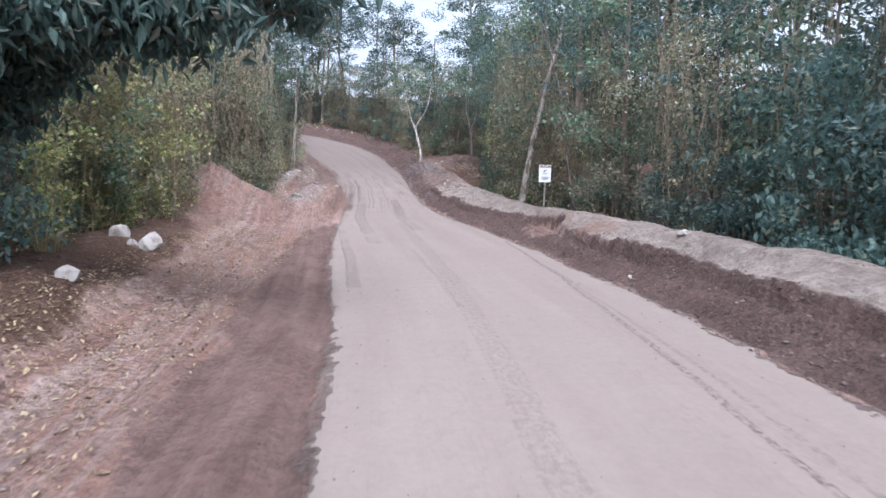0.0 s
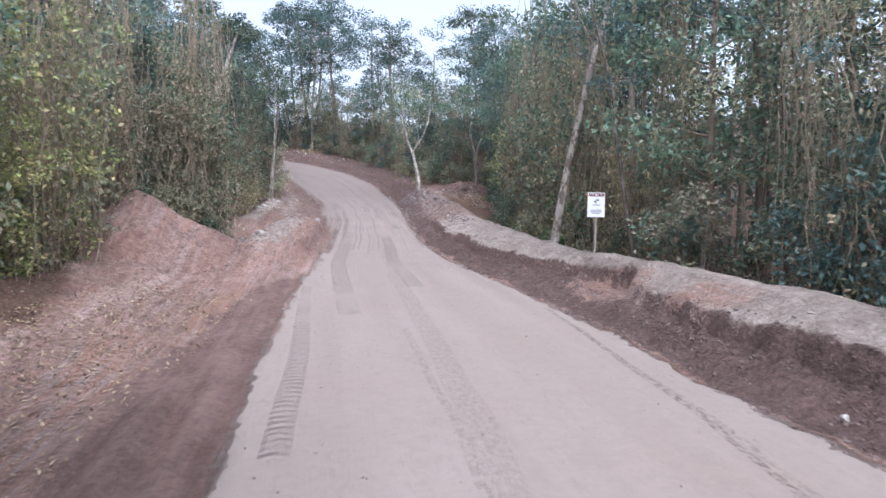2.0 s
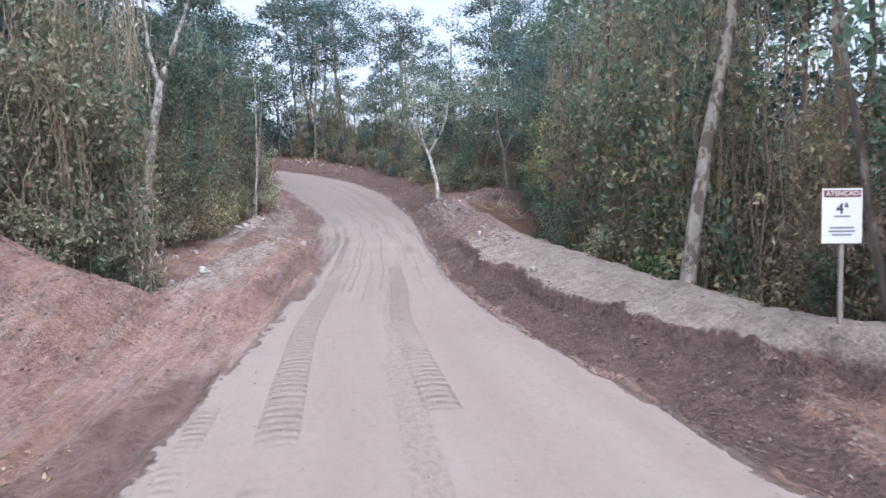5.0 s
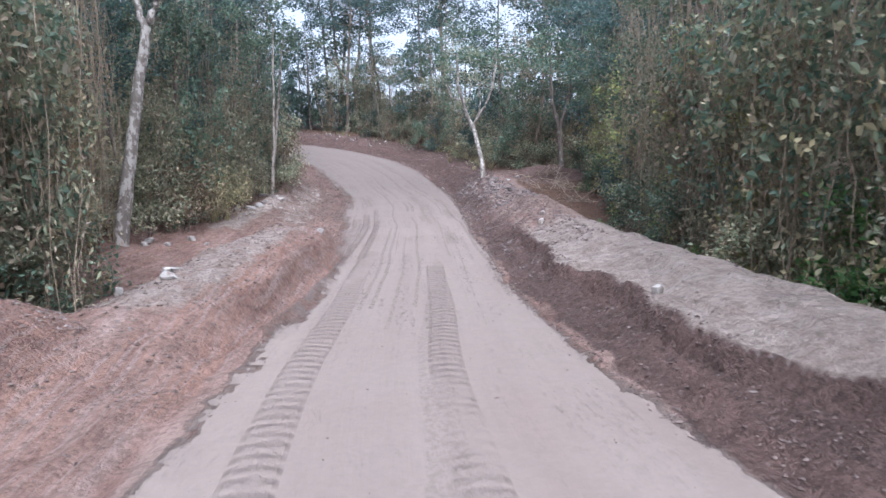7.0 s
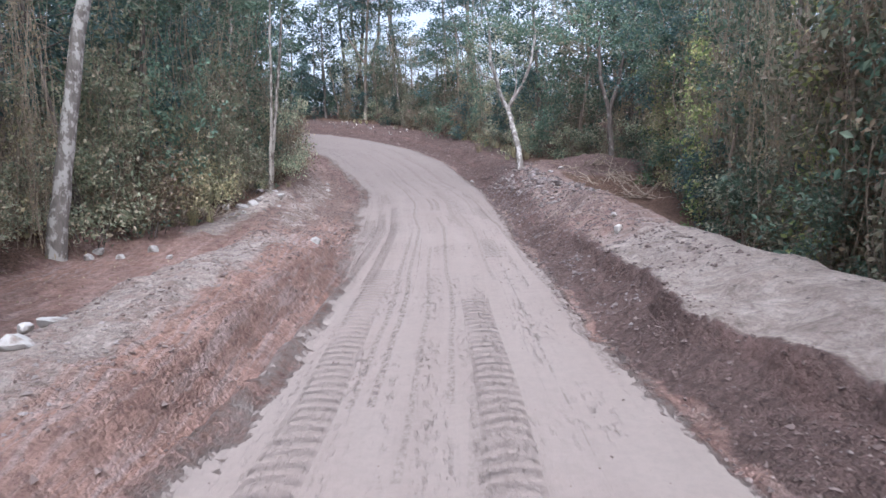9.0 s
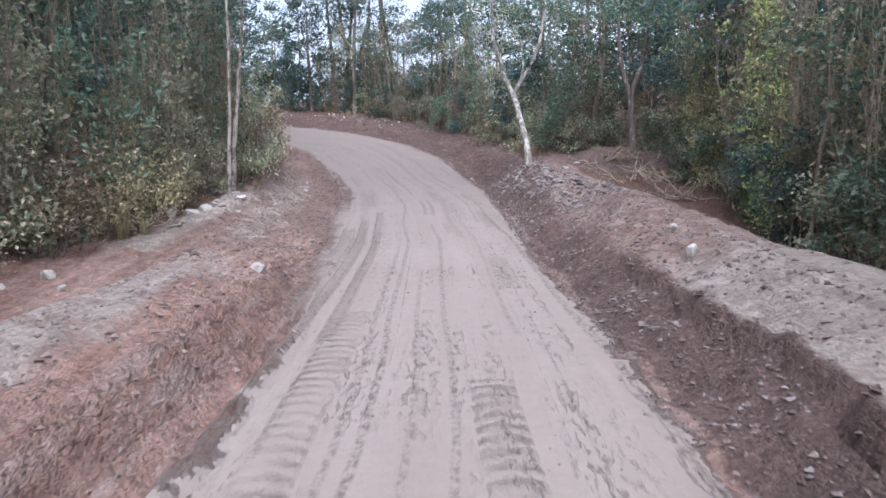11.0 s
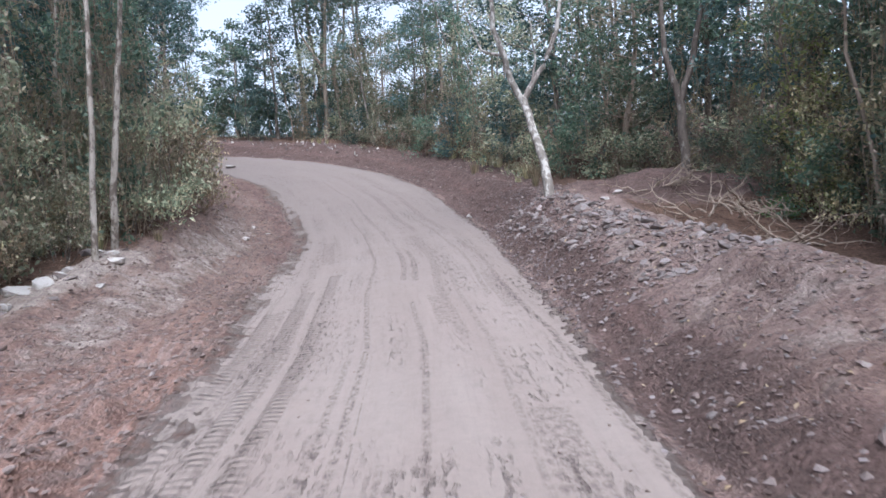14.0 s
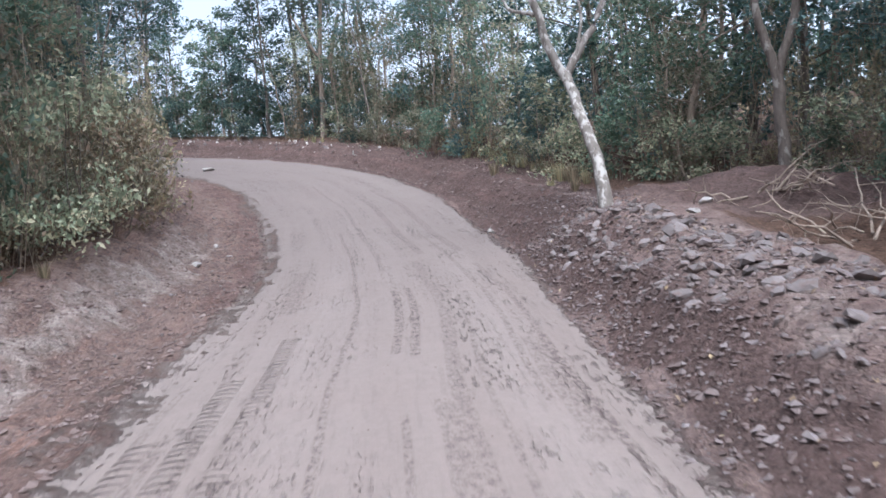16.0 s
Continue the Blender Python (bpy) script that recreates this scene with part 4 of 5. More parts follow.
BANK_BUSH = [
    shrub("shrub", R1, 3.0, 1.7, 20, 85, 0.13, LEAF_OLIVE, BARK_DARK, 0.45, 0.65),
    shrub("shrub", R1, 2.4, 1.6, 18, 80, 0.13, LEAF_BRUSH, BARK_DARK, 0.45, 0.6),
]
VINES = [
    vine_curtain("vine_curtain", R1, 1.4, 7.0, 36, 62, 0.155, LEAF_CREEPER),
    vine_curtain("vine_curtain", R1, 1.6, 9.0, 38, 62, 0.17, LEAF_MID),
    vine_curtain("vine_curtain", R1, 1.3, 6.0, 40, 36, 0.13, LEAF_BRUSH, VINE),
]
BIG_BRUSH = [
    shrub("shrub", R1, 5.2, 2.0, 34, 120, 0.135, LEAF_OLIVE, BARK_DARK, 0.5, 0.75),
    shrub("shrub", R1, 4.6, 1.9, 32, 110, 0.13, LEAF_BRUSH, BARK_DARK, 0.5, 0.7),
]
LIANAS = [
    liana_bundle("liana_bundle", R1, 0.9, 8.5, 26, 5, 0.13, LEAF_BRUSH),
    liana_bundle("liana_bundle", R1, 1.3, 7.0, 28, 5, 0.13, LEAF_OLIVE),
]
YELLOW = vine_curtain("vine_curtain", R1, 1.6, 7.5, 44, 90, 0.15, LEAF_YELLOW)
BROAD = shrub("shrub", R1, 5.4, 2.0, 44, 95, 0.21, LEAF_BROAD, BARK_DARK, 0.7, 0.8)
BRIGHT = shrub("shrub", R1, 2.4, 1.3, 20, 90, 0.17, LEAF_BRIGHT, BARK_TAN)
WEED = shrub("weed", R1, 0.6, 0.45, 8, 45, 0.09, LEAF_BRIGHT, BARK_TAN, 0.1, 0.22)
LEFT_EDGE = ([-40, 0, 10, 18, 24, 28, 32, 36, 42, 46, 52, 58, 66, 70, 74, 80, 86, 92, 97, 101],
             [-9.5, -9, -9.2, -9.8, -10.6, -12, -14.5, -12.5, -12.6, -14.4, -16.2, -15.8, -15.3, -15.3, -16.2, -18.2, -22.0, -28.5, -38, -62])
RIGHT_EDGE = ([-40, 0, 10, 18, 26, 34, 40, 50, 58, 66, 72, 76, 80, 84, 88, 94, 100, 106, 109, 111, 113],
              [10, 10, 9.7, 8.9, 7.2, 5.4, 4.4, 3.8, 4.0, 4.3, 4.5, 3.4, 0.4, -2.0, -3.8, -6.6, -11.6, -19, -28.5, -44, -80])


def edge_points(edge, start, stop, gap):
    """Places along a forest edge, with the way out of the road."""
    ys = np.array(edge[0], float)
    xs = np.array(edge[1], float)
    l = np.concatenate([[0], np.cumsum(np.hypot(np.diff(xs), np.diff(ys)))])
    s = np.arange(np.interp(start, ys, l), np.interp(stop, ys, l), gap)
    x, y = np.interp(s, l, xs), np.interp(s, l, ys)
    dx, dy = np.gradient(x), np.gradient(y)
    k = np.hypot(dx, dy)
    return x, y, dy / k, -dx / k


def plant_forest():
    r = np.random.default_rng(23)
    for edge, out, stop in ((LEFT_EDGE, -1, 100), (RIGHT_EDGE, 1, 112)):
        def row(kinds, gap, depth, jitter, size, label, start=-14, end=stop, tall=(0.9, 1.15), far=0.0):
            x, y, nx, ny = edge_points(edge, start, end, gap)
            for a, b, c, d in zip(x, y, nx, ny):
                o = (depth + r.uniform(0, jitter)) * out
                px, py = a + c * o + r.normal(0, 0.4), b + d * o + r.normal(0, 0.6)
                ob = kinds[r.integers(len(kinds))]
                turn = r.uniform(0, 6.28) if ob not in VINES + LIANAS else math.atan2(-c * out, d * out) + r.normal(0, 0.3)
                s, t = r.uniform(*size), r.uniform(*tall)
                s *= 1 + far * float(step(py, 80.0, 100.0))
                if py < 8 and r.uniform() < 0.6:
                    continue
                if ob in SHRUBS and out < 0 and py > 50:
                    ob = BANK_BUSH[r.integers(2)]
                if ob in VINES and out > 0 and 33 < py < 60:
                    ob = VINES[2 * r.integers(2)]
                if ob in TREES + SLENDER and out > 0 and 34 < py < 56:
                    continue
                if ob in BACK and out > 0 and py < 52 and r.uniform() < 0.2:
                    continue
                if ob in TREES + BACK + VINES + SLENDER and py > 80 and (-3.6 < px < -1.0 or abs(px + 18.5 + 0.367 * (py - 90)) < 2.8):
                    continue
                put(ob, px, py, turn, s, t, label)
        row(SHRUBS, 2.6, -0.1, 0.9, (0.55, 1.0), "dense green undergrowth shrub at the forest edge")
        row(SHRUBS, 6.0, 1.6, 1.0, (0.9, 1.3), "dense green undergrowth shrub at the forest edge")
        row(VINES if out < 0 else [VINES[1], VINES[1], VINES[0], VINES[2]], 2.2 if out > 0 else 2.6, 0.5, 0.9, (0.85, 1.2), "tangle of dry hanging creepers with small leaves", tall=(0.95, 1.35))
        row(LIANAS, 7.0 if out > 0 else 8.0, 0.2, 0.8, (0.85, 1.2), "sheaf of thin dry lianas hanging from the canopy", start=24, end=78, tall=(1.0, 1.3))
        row(SLENDER, 4.5, 0.4, 1.2, (0.8, 1.15), "slender young tree with a bare stem")
        row(TREES, 3.4, 1.5, 1.4, (0.8, 1.1), "leafy roadside forest tree with crooked trunk")
        row(BACK, 4.4, 5.0, 2.5, (0.85, 1.15), "dense green forest tree behind the edge", far=-0.2)
        row(BACK, 8.0 if out < 0 else 5.0, 10.0, 4.0, (0.9, 1.3), "dense green forest tree behind the edge", end=78 if out < 0 else 96)
    # low trees where the canopy opens
    for x, y, s in ((-26.0, 109.5, 0.6), (-27.4, 114.0, 0.7), (-29.6, 119.0, 0.85), (-24.2, 106.8, 0.45), (-2.2, 99.0, 0.45), (-2.4, 104.5, 0.6), (-1.8, 111.0, 0.7), (-3.2, 117.0, 0.8), (-23.0, 110.5, 0.7), (-31.5, 111.5, 0.6)):
        put(BACK[int(y) % 2], x, y, r.uniform(0, 6), s, 1.0, "low dense tree outside the bend")
    # plants that stand out
    for x, y, s in ((-10.6, 26.2, 0.9), (-11.6, 30.0, 1.0)):
        put(YELLOW, x, y, r.normal(-0.9, 0.3), s, 1.05, "yellow-green leafy creeper wall beside the earth heap")
    for x, y, s in ((-11.0, 37.6, 1.1), (-10.7, 39.6, 1.1), (-11.3, 41.8, 1.0)):
        put(VINES[0], x, y, r.normal(-0.9, 0.3), s, 1.2, "tall mass of olive creepers with tan dry strands")
    for x, y, k, s in ((-10.5, 24.4, 0, 1.1), (-11.0, 28.2, 0, 1.15), (-11.6, 31.6, 0, 1.2), (-12.6, 33.4, 0, 1.2)):
        put(VINES[k], x, y, r.normal(-0.9, 0.3), s, 1.25, "tall mass of olive creepers with tan dry strands")
    for x, y, k, s in ((-10.2, 27.2, 0, 1.0), (-10.9, 29.4, 1, 1.1), (-11.6, 32.6, 0, 1.1), (-10.3, 38.2, 0, 1.15), (-10.1, 40.4, 1, 1.1), (-10.6, 42.4, 0, 1.1), (-12.2, 36.2, 1, 1.2)):
        put(LIANAS[k], x, y, r.normal(-0.9, 0.3), s, 1.2, "sheaf of thin dry lianas hanging from the canopy")
    for x, y, k, s in ((5.1, 37.6, 0, 1.15), (4.9, 39.8, 2, 1.2), (4.7, 41.8, 0, 1.1), (4.6, 44.2, 0, 1.2), (4.5, 46.6, 2, 1.15)):
        put(VINES[k], x, y, -1.35 - 0.1 * k, s, 1.3, "tall mass of olive creepers with tan dry strands")
    for x, y, s in ((-9.7, 17.4, 0.9), (-10.1, 21.2, 0.95), (-10.3, 23.0, 0.9)):
        put(YELLOW, x, y, r.normal(-1.2, 0.3), s, 1.0, "yellow-green leafy creeper wall beside the road")
    for x, y, s in ((-10.4, 22.0, 0.7),):
        put(BRIGHT, x, y, r.uniform(0, 6), s, 1.4, "bright green leafy shrub at the forest edge")
    for x, y, s in ((-15.4, 54.6, 1.2), (-14.9, 57.0, 1.3), (-15.0, 59.2, 1.2), (-14.6, 61.4, 1.0), (-14.9, 63.6, 0.7), (-14.8, 66.0, 0.8), (-14.8, 47.6, 0.9), (-15.6, 50.0, 0.8)):
        put(BANK_BUSH[int(y) % 2], x, y, r.uniform(0, 6), s, 1.0, "olive shrub with dry twigs on the bank")
    for x, y, s in ((-15.3, 70.4, 1.1), (-15.4, 72.6, 1.2), (-15.9, 75.0, 1.2), (-16.6, 77.4, 1.2), (-17.6, 79.6, 1.2), (-19.0, 82.0, 1.2), (-21.0, 84.4, 1.2), (-23.2, 86.6, 1.2)):
        put(BANK_BUSH[int(y) % 2], x, y, r.uniform(0, 6), s, 1.25, "grey-olive drooping bush on the inside of the bend")
    put(SHRUBS[0], -13.6, 44.4, 1.0, 1.4, 1.2, "green leafy shrub at the forest edge")
    put(BRIGHT, -14.0, 45.4, 1.0, 0.9, 1.2, "bright green leafy shrub at the forest edge")
    for x, y, s, k in ((5.5, 37.0, 1.1, 1), (4.9, 39.8, 1.2, 1), (4.7, 43.0, 1.1, 0), (4.5, 46.0, 1.2, 1), (4.4, 49.2, 1.1, 0), (4.5, 55.0, 1.1, 1),
                       (-16.0, 49.0, 1.0, 0), (-15.3, 56.0, 1.1, 0), (-15.0, 59.8, 1.1, 1), (-14.8, 63.4, 1.0, 0), (-14.8, 68.6, 1.0, 1)):
        put(VINES[k], x, y, (1.4 if x > 0 else -1.4) + r.normal(0, 0.3), s, 1.3, "tall leafy creeper climbing the forest edge")
    for x, y, k in ((6.6, 74.0, 1), (5.8, 80.5, 0), (7.2, 69.0, 1)):
        put(TREES[k], x, y, r.uniform(0, 6), 1.05, 1.0, "leafy roadside forest tree with crooked trunk")
    for x, y, s in ((4.9, 50.8, 1.0), (4.4, 60.5, 0.9), (4.9, 70.0, 0.8)):
        put(YELLOW, x, y, 1.4 + r.normal(0, 0.3), s, 1.1, "yellow-green leafy creeper behind the berm")
    put(YELLOW, 4.8, 44.6, 1.4, 0.85, 1.1, "yellow-green leafy creeper behind the berm")
    put(YELLOW, -14.6, 46.0, -0.9, 0.8, 1.0, "yellow-green creeper at the forest edge")
    put(VINES[1], -10.6, 40.8, -0.9, 1.1, 1.3, "tan curtain of dry creepers")
    for x, y in ((-10.4, 37.8), (-10.2, 39.4)):
        put(VINES[0], x, y, -0.9, 1.0, 1.35, "tan curtain of dry creepers")
    put(VINES[2], -12.0, 35.4, -0.9, 1.0, 1.2, "tan curtain of dry creepers")
    for x, y, s, k in ((-10.3, 38.4, 0.8, 0), (-10.2, 40.2, 0.85, 2), (-11.0, 42.4, 0.8, 0), (-10.6, 37.0, 0.6, 2), (-10.0, 39.6, 0.5, 0)):
        put(SHRUBS[k], x, y, r.uniform(0, 6), s, 1.0, "olive green bush at the foot of the creepers")
    put(SLENDER[0], -11.3, 41.0, 2.0, 1.0, 1.1, "slender young tree with a bare stem")
    for x, y, s in ((9.4, 16.6, 1.0), (10.2, 20.4, 1.1), (9.9, 13.6, 0.95), (9.2, 23.4, 0.9), (-9.3, 13.6, 0.8), (-9.2, 10.6, 1.0)):
        put(BROAD, x, y, r.uniform(0, 6), s, 1.0, "dark broad-leaved bush with drooping leaves")
    for x, y, s in ((5.4, 38.6, 1.0), (5.2, 40.4, 0.9), (4.8, 62.6, 0.8)):
        put(BRIGHT, x, y, r.uniform(0, 6), s, 1.1, "bright green leafy shrub behind the berm")
    for x, y, s in ((3.5, 69.0, 1.0), (3.2, 44.5, 0.8), (7.6, 19.6, 0.8), (2.9, 57.0, 0.9)):
        put(WEED, x, y, r.uniform(0, 6), s, 1.0, "small bright green weed on the berm")
    # tall airy trees that rise over the rest
    for x, y, k, s in ((-6.2, 105, 0, 0.85), (-9.6, 114, 0, 1.05), (-15.4, 117, 1, 1.05), (-17.5, 106, 0, 1.0), (-20, 113.5, 1, 0.95), (-35, 115, 0, 1.0), (-40, 116, 1, 0.9), (-29, 95, 0, 0.85), (-24.5, 88.5, 1, 0.75),
                       (6.0, 88, 1, 0.8), (7.5, 79, 0, 0.75), (9.0, 66, 1, 0.65), (8.5, 52, 0, 0.7), (10, 40, 1, 0.65), (-19, 120, 0, 1.1), (5, 114, 1, 1.0), (5.5, 104, 0, 0.9), (-20, 72, 0, 0.75), (-20, 58, 1, 0.7), (-17, 45, 0, 0.7), (-15.5, 33, 1, 0.65), (-13, 22, 0, 0.65)):
        put(TALL[k], x, y, r.uniform(0, 6), s, 1.0, "tall forest tree with an airy high crown")
    for x, y, k, s in ((-6.6, 109.0, 0, 1.0), (-14.8, 109.5, 0, 0.95), (-18.6, 111.0, 1, 0.95), (-20.8, 113.0, 1, 0.95), (-33.5, 113.0, 0, 0.8), (-36.5, 112.0, 1, 0.75),
                       (-18.0, 64.0, 0, 0.72), (-18.6, 70.0, 1, 0.7), (-19.6, 76.0, 0, 0.75), (-19.8, 81.0, 1, 0.72), (-27.0, 87.0, 0, 0.75), (-16.6, 49.0, 1, 0.7), (-15.0, 41.0, 0, 0.72), (8.6, 60.0, 0, 0.62), (8.4, 46.0, 1, 0.62), (9.6, 33.0, 0, 0.75), (11.5, 26.0, 1, 0.75), (5.4, 93.0, 0, 0.7)):
        put(TALL[k], x, y, r.uniform(0, 6), s, 1.0, "tall forest tree with an airy high crown")
    # mounded dry brush and creepers behind the berm
    for x, y, k, s in ((6.2, 37.2, 1, 0.8), (5.8, 39.6, 0, 1.0), (5.6, 43.2, 1, 1.1), (5.4, 46.0, 0, 1.1), (5.3, 48.8, 1, 1.1), (5.2, 52.0, 0, 1.0), (5.3, 55.0, 1, 1.0), (5.4, 58.4, 0, 0.9), (6.6, 33.0, 1, 0.9), (5.2, 64.0, 0, 0.8), (5.0, 68.0, 1, 0.8),
                       (-16.4, 57.0, 0, 1.0), (-16.2, 61.0, 1, 0.9), (-16.4, 65.0, 0, 1.0), (-16.6, 70.0, 1, 0.9), (-17.6, 74.6, 0, 0.9), (-11.2, 38.4, 0, 1.0), (-11.4, 41.4, 1, 1.0), (-12.4, 27.0, 0, 1.1), (-13.0, 31.6, 1, 1.1)):
        put(BIG_BRUSH[k], x, y, r.uniform(0, 6), s, 1.1, "tall mound of dry olive-brown brush and creepers")
    # thick undergrowth round the outside of the bend
    x, y, nx, ny = edge_points(RIGHT_EDGE, 84, 112.5, 2.2)
    for a, b, c, d in zip(x, y, nx, ny):
        put(SHRUBS[r.integers(3)], a + c * r.uniform(1, 5), b + d * r.uniform(1, 5), r.uniform(0, 6), r.uniform(1.2, 2.0), 1.0, "tall green undergrowth round the outside of the bend")


def distant_woods():
    r = np.random.default_rng(3)
    pts = []
    for edge, out, start, stop in ((LEFT_EDGE, -1, 0, 100), (RIGHT_EDGE, 1, 0, 112.8)):
        x, y, nx, ny = edge_points(edge, start, stop, 1.7)
        for a, b, c, d in zip(x, y, nx, ny):
            for _ in range(8):
                o = out * r.uniform(12, 36)
                px, py = a + c * o, b + d * o
                top = r.uniform(0.5, 7.5) * (1 - 0.35 * float(step(py, 80.0, 100.0)))
                pts.append(cloud((px, py, ground_z(px, py) + top), (1.6, 1.6, 1.2), 26, r, 0.2))
    tagged(new("distant_woods", mesh_of("distant_woods", *leaves(np.concatenate(pts), 0.6, r), LEAF_DARK)), "dense green forest seen deep between the trees", "woods", kind="stuff")


distant_woods()
plant_forest()
for o in TREES + TALL + BACK + SHRUBS + BANK_BUSH + BIG_BRUSH + VINES + LIANAS + SLENDER + [YELLOW, BROAD, BRIGHT, WEED]:
    for c in list(o.children):
        bpy.data.objects.remove(c)
    bpy.data.objects.remove(o)

# ---- single trees ----


def bare_trunk(name, stems, bark, label, sides=9):
    """A tree given by its stems: each a line of places and radii; crown clumps at the ends marked."""
    base = Vector(stems[0][0][0])
    root = thing(name, Matrix.Translation(base), label, "tree")
    for i, (line, radii) in enumerate(stems):
        p = np.array(line, float) - np.array(base)
        t = np.linspace(0, 1, len(p))
        u = np.linspace(0, 1, 12)
        fine = np.stack([np.interp(u, t, p[:, k]) for k in range(3)], -1)
        fine[1:-1] += rng.normal(0, 0.025, (10, 3))
        v, f = tube(fine, np.interp(u, np.linspace(0, 1, len(radii)), radii), sides)
        part("trunk" if i == 0 else "limb", mesh_of("trunk", v, f, bark, True), root)
    return root


def crown_on(root, centres, per, leaf, mat, lump=0.9):
    base = np.array(root.matrix_basis.translation)
    pts = [cloud(np.array(c) - base, (lump * rng.uniform(0.7, 1.2), lump, lump * 0.6), int(per), rng) for c in centres]
    part("crown", mesh_of("crown", *leaves(np.concatenate(pts), leaf, rng), mat), root)


def around(c, n, s, sz):
    return [np.array(c) + rng.normal(0, 1, 3) * np.array([s, s, sz]) for _ in range(n)]


t = bare_trunk("pale_leaning_tree", [
    ([(3.75, 35.0, 0.9), (4.1, 35.1, 3.0), (4.62, 35.3, 5.4), (5.4, 35.6, 8.4), (6.0, 35.8, 10.7)], (0.17, 0.14, 0.125, 0.10, 0.06)),
    ([(5.5, 35.7, 7.8), (4.9, 35.9, 9.3), (4.5, 36, 10.6)], (0.06, 0.05, 0.03)),
], BARK_PALE, "slender pale-barked tree leaning over behind the berm")
crown_on(t, around((5.2, 36.2, 11), 9, 1.2, 0.7), 170, 0.2, LEAF_MID)
t = bare_trunk("pale_forked_tree", [
    ([(-15.1, 52.4, 1.2), (-14.75, 52.5, 3.5), (-14.4, 52.7, 6.0), (-13.9, 52.9, 9.2)], (0.30, 0.24, 0.21, 0.18)),
    ([(-13.9, 52.9, 9.1), (-14.4, 53.0, 10.6), (-14.6, 53.2, 13)], (0.14, 0.11, 0.06)),
    ([(-13.9, 52.9, 9.1), (-13.2, 53.0, 10.8), (-12.4, 53.2, 13)], (0.15, 0.12, 0.06)),
], BARK_MOTTLED, "tall forked tree with pale peeling bark patches")
crown_on(t, around((-13.6, 53.5, 13), 14, 2.0, 1.0), 190, 0.22, LEAF_MID)
for line, rad in ((((-13.4, 65.2, 2.4), (-13.25, 65.2, 5), (-13.1, 65.2, 8), (-13.0, 65.3, 12)), (0.085, 0.07, 0.06, 0.03)),
                  (((-14.1, 67.3, 2.5), (-13.85, 67.2, 5), (-13.5, 67.2, 8), (-13.0, 67.3, 12)), (0.11, 0.09, 0.075, 0.04))):
    t = bare_trunk("sapling", [(line, rad)], BARK_PALE, "slim pale sapling with bare stem at the roadside")
    crown_on(t, around(line[-1], 6, 0.9, 0.9), 150, 0.2, LEAF_MID, 0.8)
t = bare_trunk("forked_roadside_tree", [
    ([(-2.15, 73.2, 3.4), (-2.35, 73.7, 4.9), (-2.62, 74.4, 6.2), (-2.85, 75.0, 7.3)], (0.20, 0.155, 0.14, 0.135)),
    ([(-2.85, 75.0, 7.2), (-3.2, 75.1, 8.0), (-3.5, 75.1, 9.0), (-3.75, 75.2, 10.0), (-3.8, 75.4, 12)], (0.13, 0.115, 0.105, 0.095, 0.05)),
    ([(-2.85, 75.0, 7.2), (-2.4, 75.1, 8.0), (-2.05, 75.1, 8.5), (-1.6, 75.2, 9.4), (-1.35, 75.3, 10.8), (-1.3, 75.4, 12)], (0.12, 0.10, 0.09, 0.08, 0.07, 0.04)),
    ([(-2.6, 75.1, 7.7), (-2.3, 75.3, 8.6), (-2.5, 75.4, 10.2)], (0.05, 0.04, 0.02)),
    ([(-3.5, 75.1, 8.9), (-4.2, 75.3, 9.1), (-4.7, 75.4, 10.4)], (0.06, 0.045, 0.02)),
], BARK_MOTTLED, "pale mottled forked tree leaning over the outer bank")
crown_on(t, around((-2.8, 75.6, 12.3), 12, 1.7, 0.8), 150, 0.2, LEAF_MID)
t = bare_trunk("pole_tree", [([(-7.5, 112.0, 8.2), (-7.45, 112.1, 13), (-7.3, 112.1, 24)], (0.19, 0.16, 0.09))], BARK_TAN, "straight grey pole-like tree at the forest edge")
crown_on(t, around((-7.3, 112.4, 24.0), 10, 1.8, 1.0), 150, 0.24, LEAF_MID)
t = bare_trunk("dark_forked_tree", [
    ([(3.1, 76.4, 2.4), (3.0, 76.4, 5.0), (2.9, 76.4, 7.0)], (0.20, 0.17, 0.15)),
    ([(2.9, 76.4, 6.9), (2.5, 76.5, 8.6), (2.3, 76.6, 12)], (0.13, 0.11, 0.05)),
    ([(2.9, 76.4, 6.9), (3.5, 76.5, 8.8), (4.2, 76.6, 12)], (0.13, 0.11, 0.05)),
], BARK_DARK, "dark forked tree behind the earth mound")
crown_on(t, around((3.2, 76.8, 11.5), 10, 1.7, 0.9), 150, 0.22, LEAF_MID)
t = bare_trunk("pale_slim_tree", [([(4.4, 52.5, 1.6), (4.5, 52.6, 5), (4.7, 52.7, 10)], (0.09, 0.075, 0.04))], BARK_PALE, "slim pale tree among the creepers")
crown_on(t, around((3.6, 53, 10.2), 7, 1.2, 0.8), 150, 0.22, LEAF_MID)
t = bare_trunk("grey_slim_tree", [([(6.1, 33.8, 0.4), (6.2, 33.8, 4), (6.3, 33.9, 10)], (0.14, 0.12, 0.07))], BARK_TAN, "grey straight tree behind the sign")
crown_on(t, around((5.9, 33.6, 10.2), 8, 1.2, 0.8), 150, 0.22, LEAF_DARK)
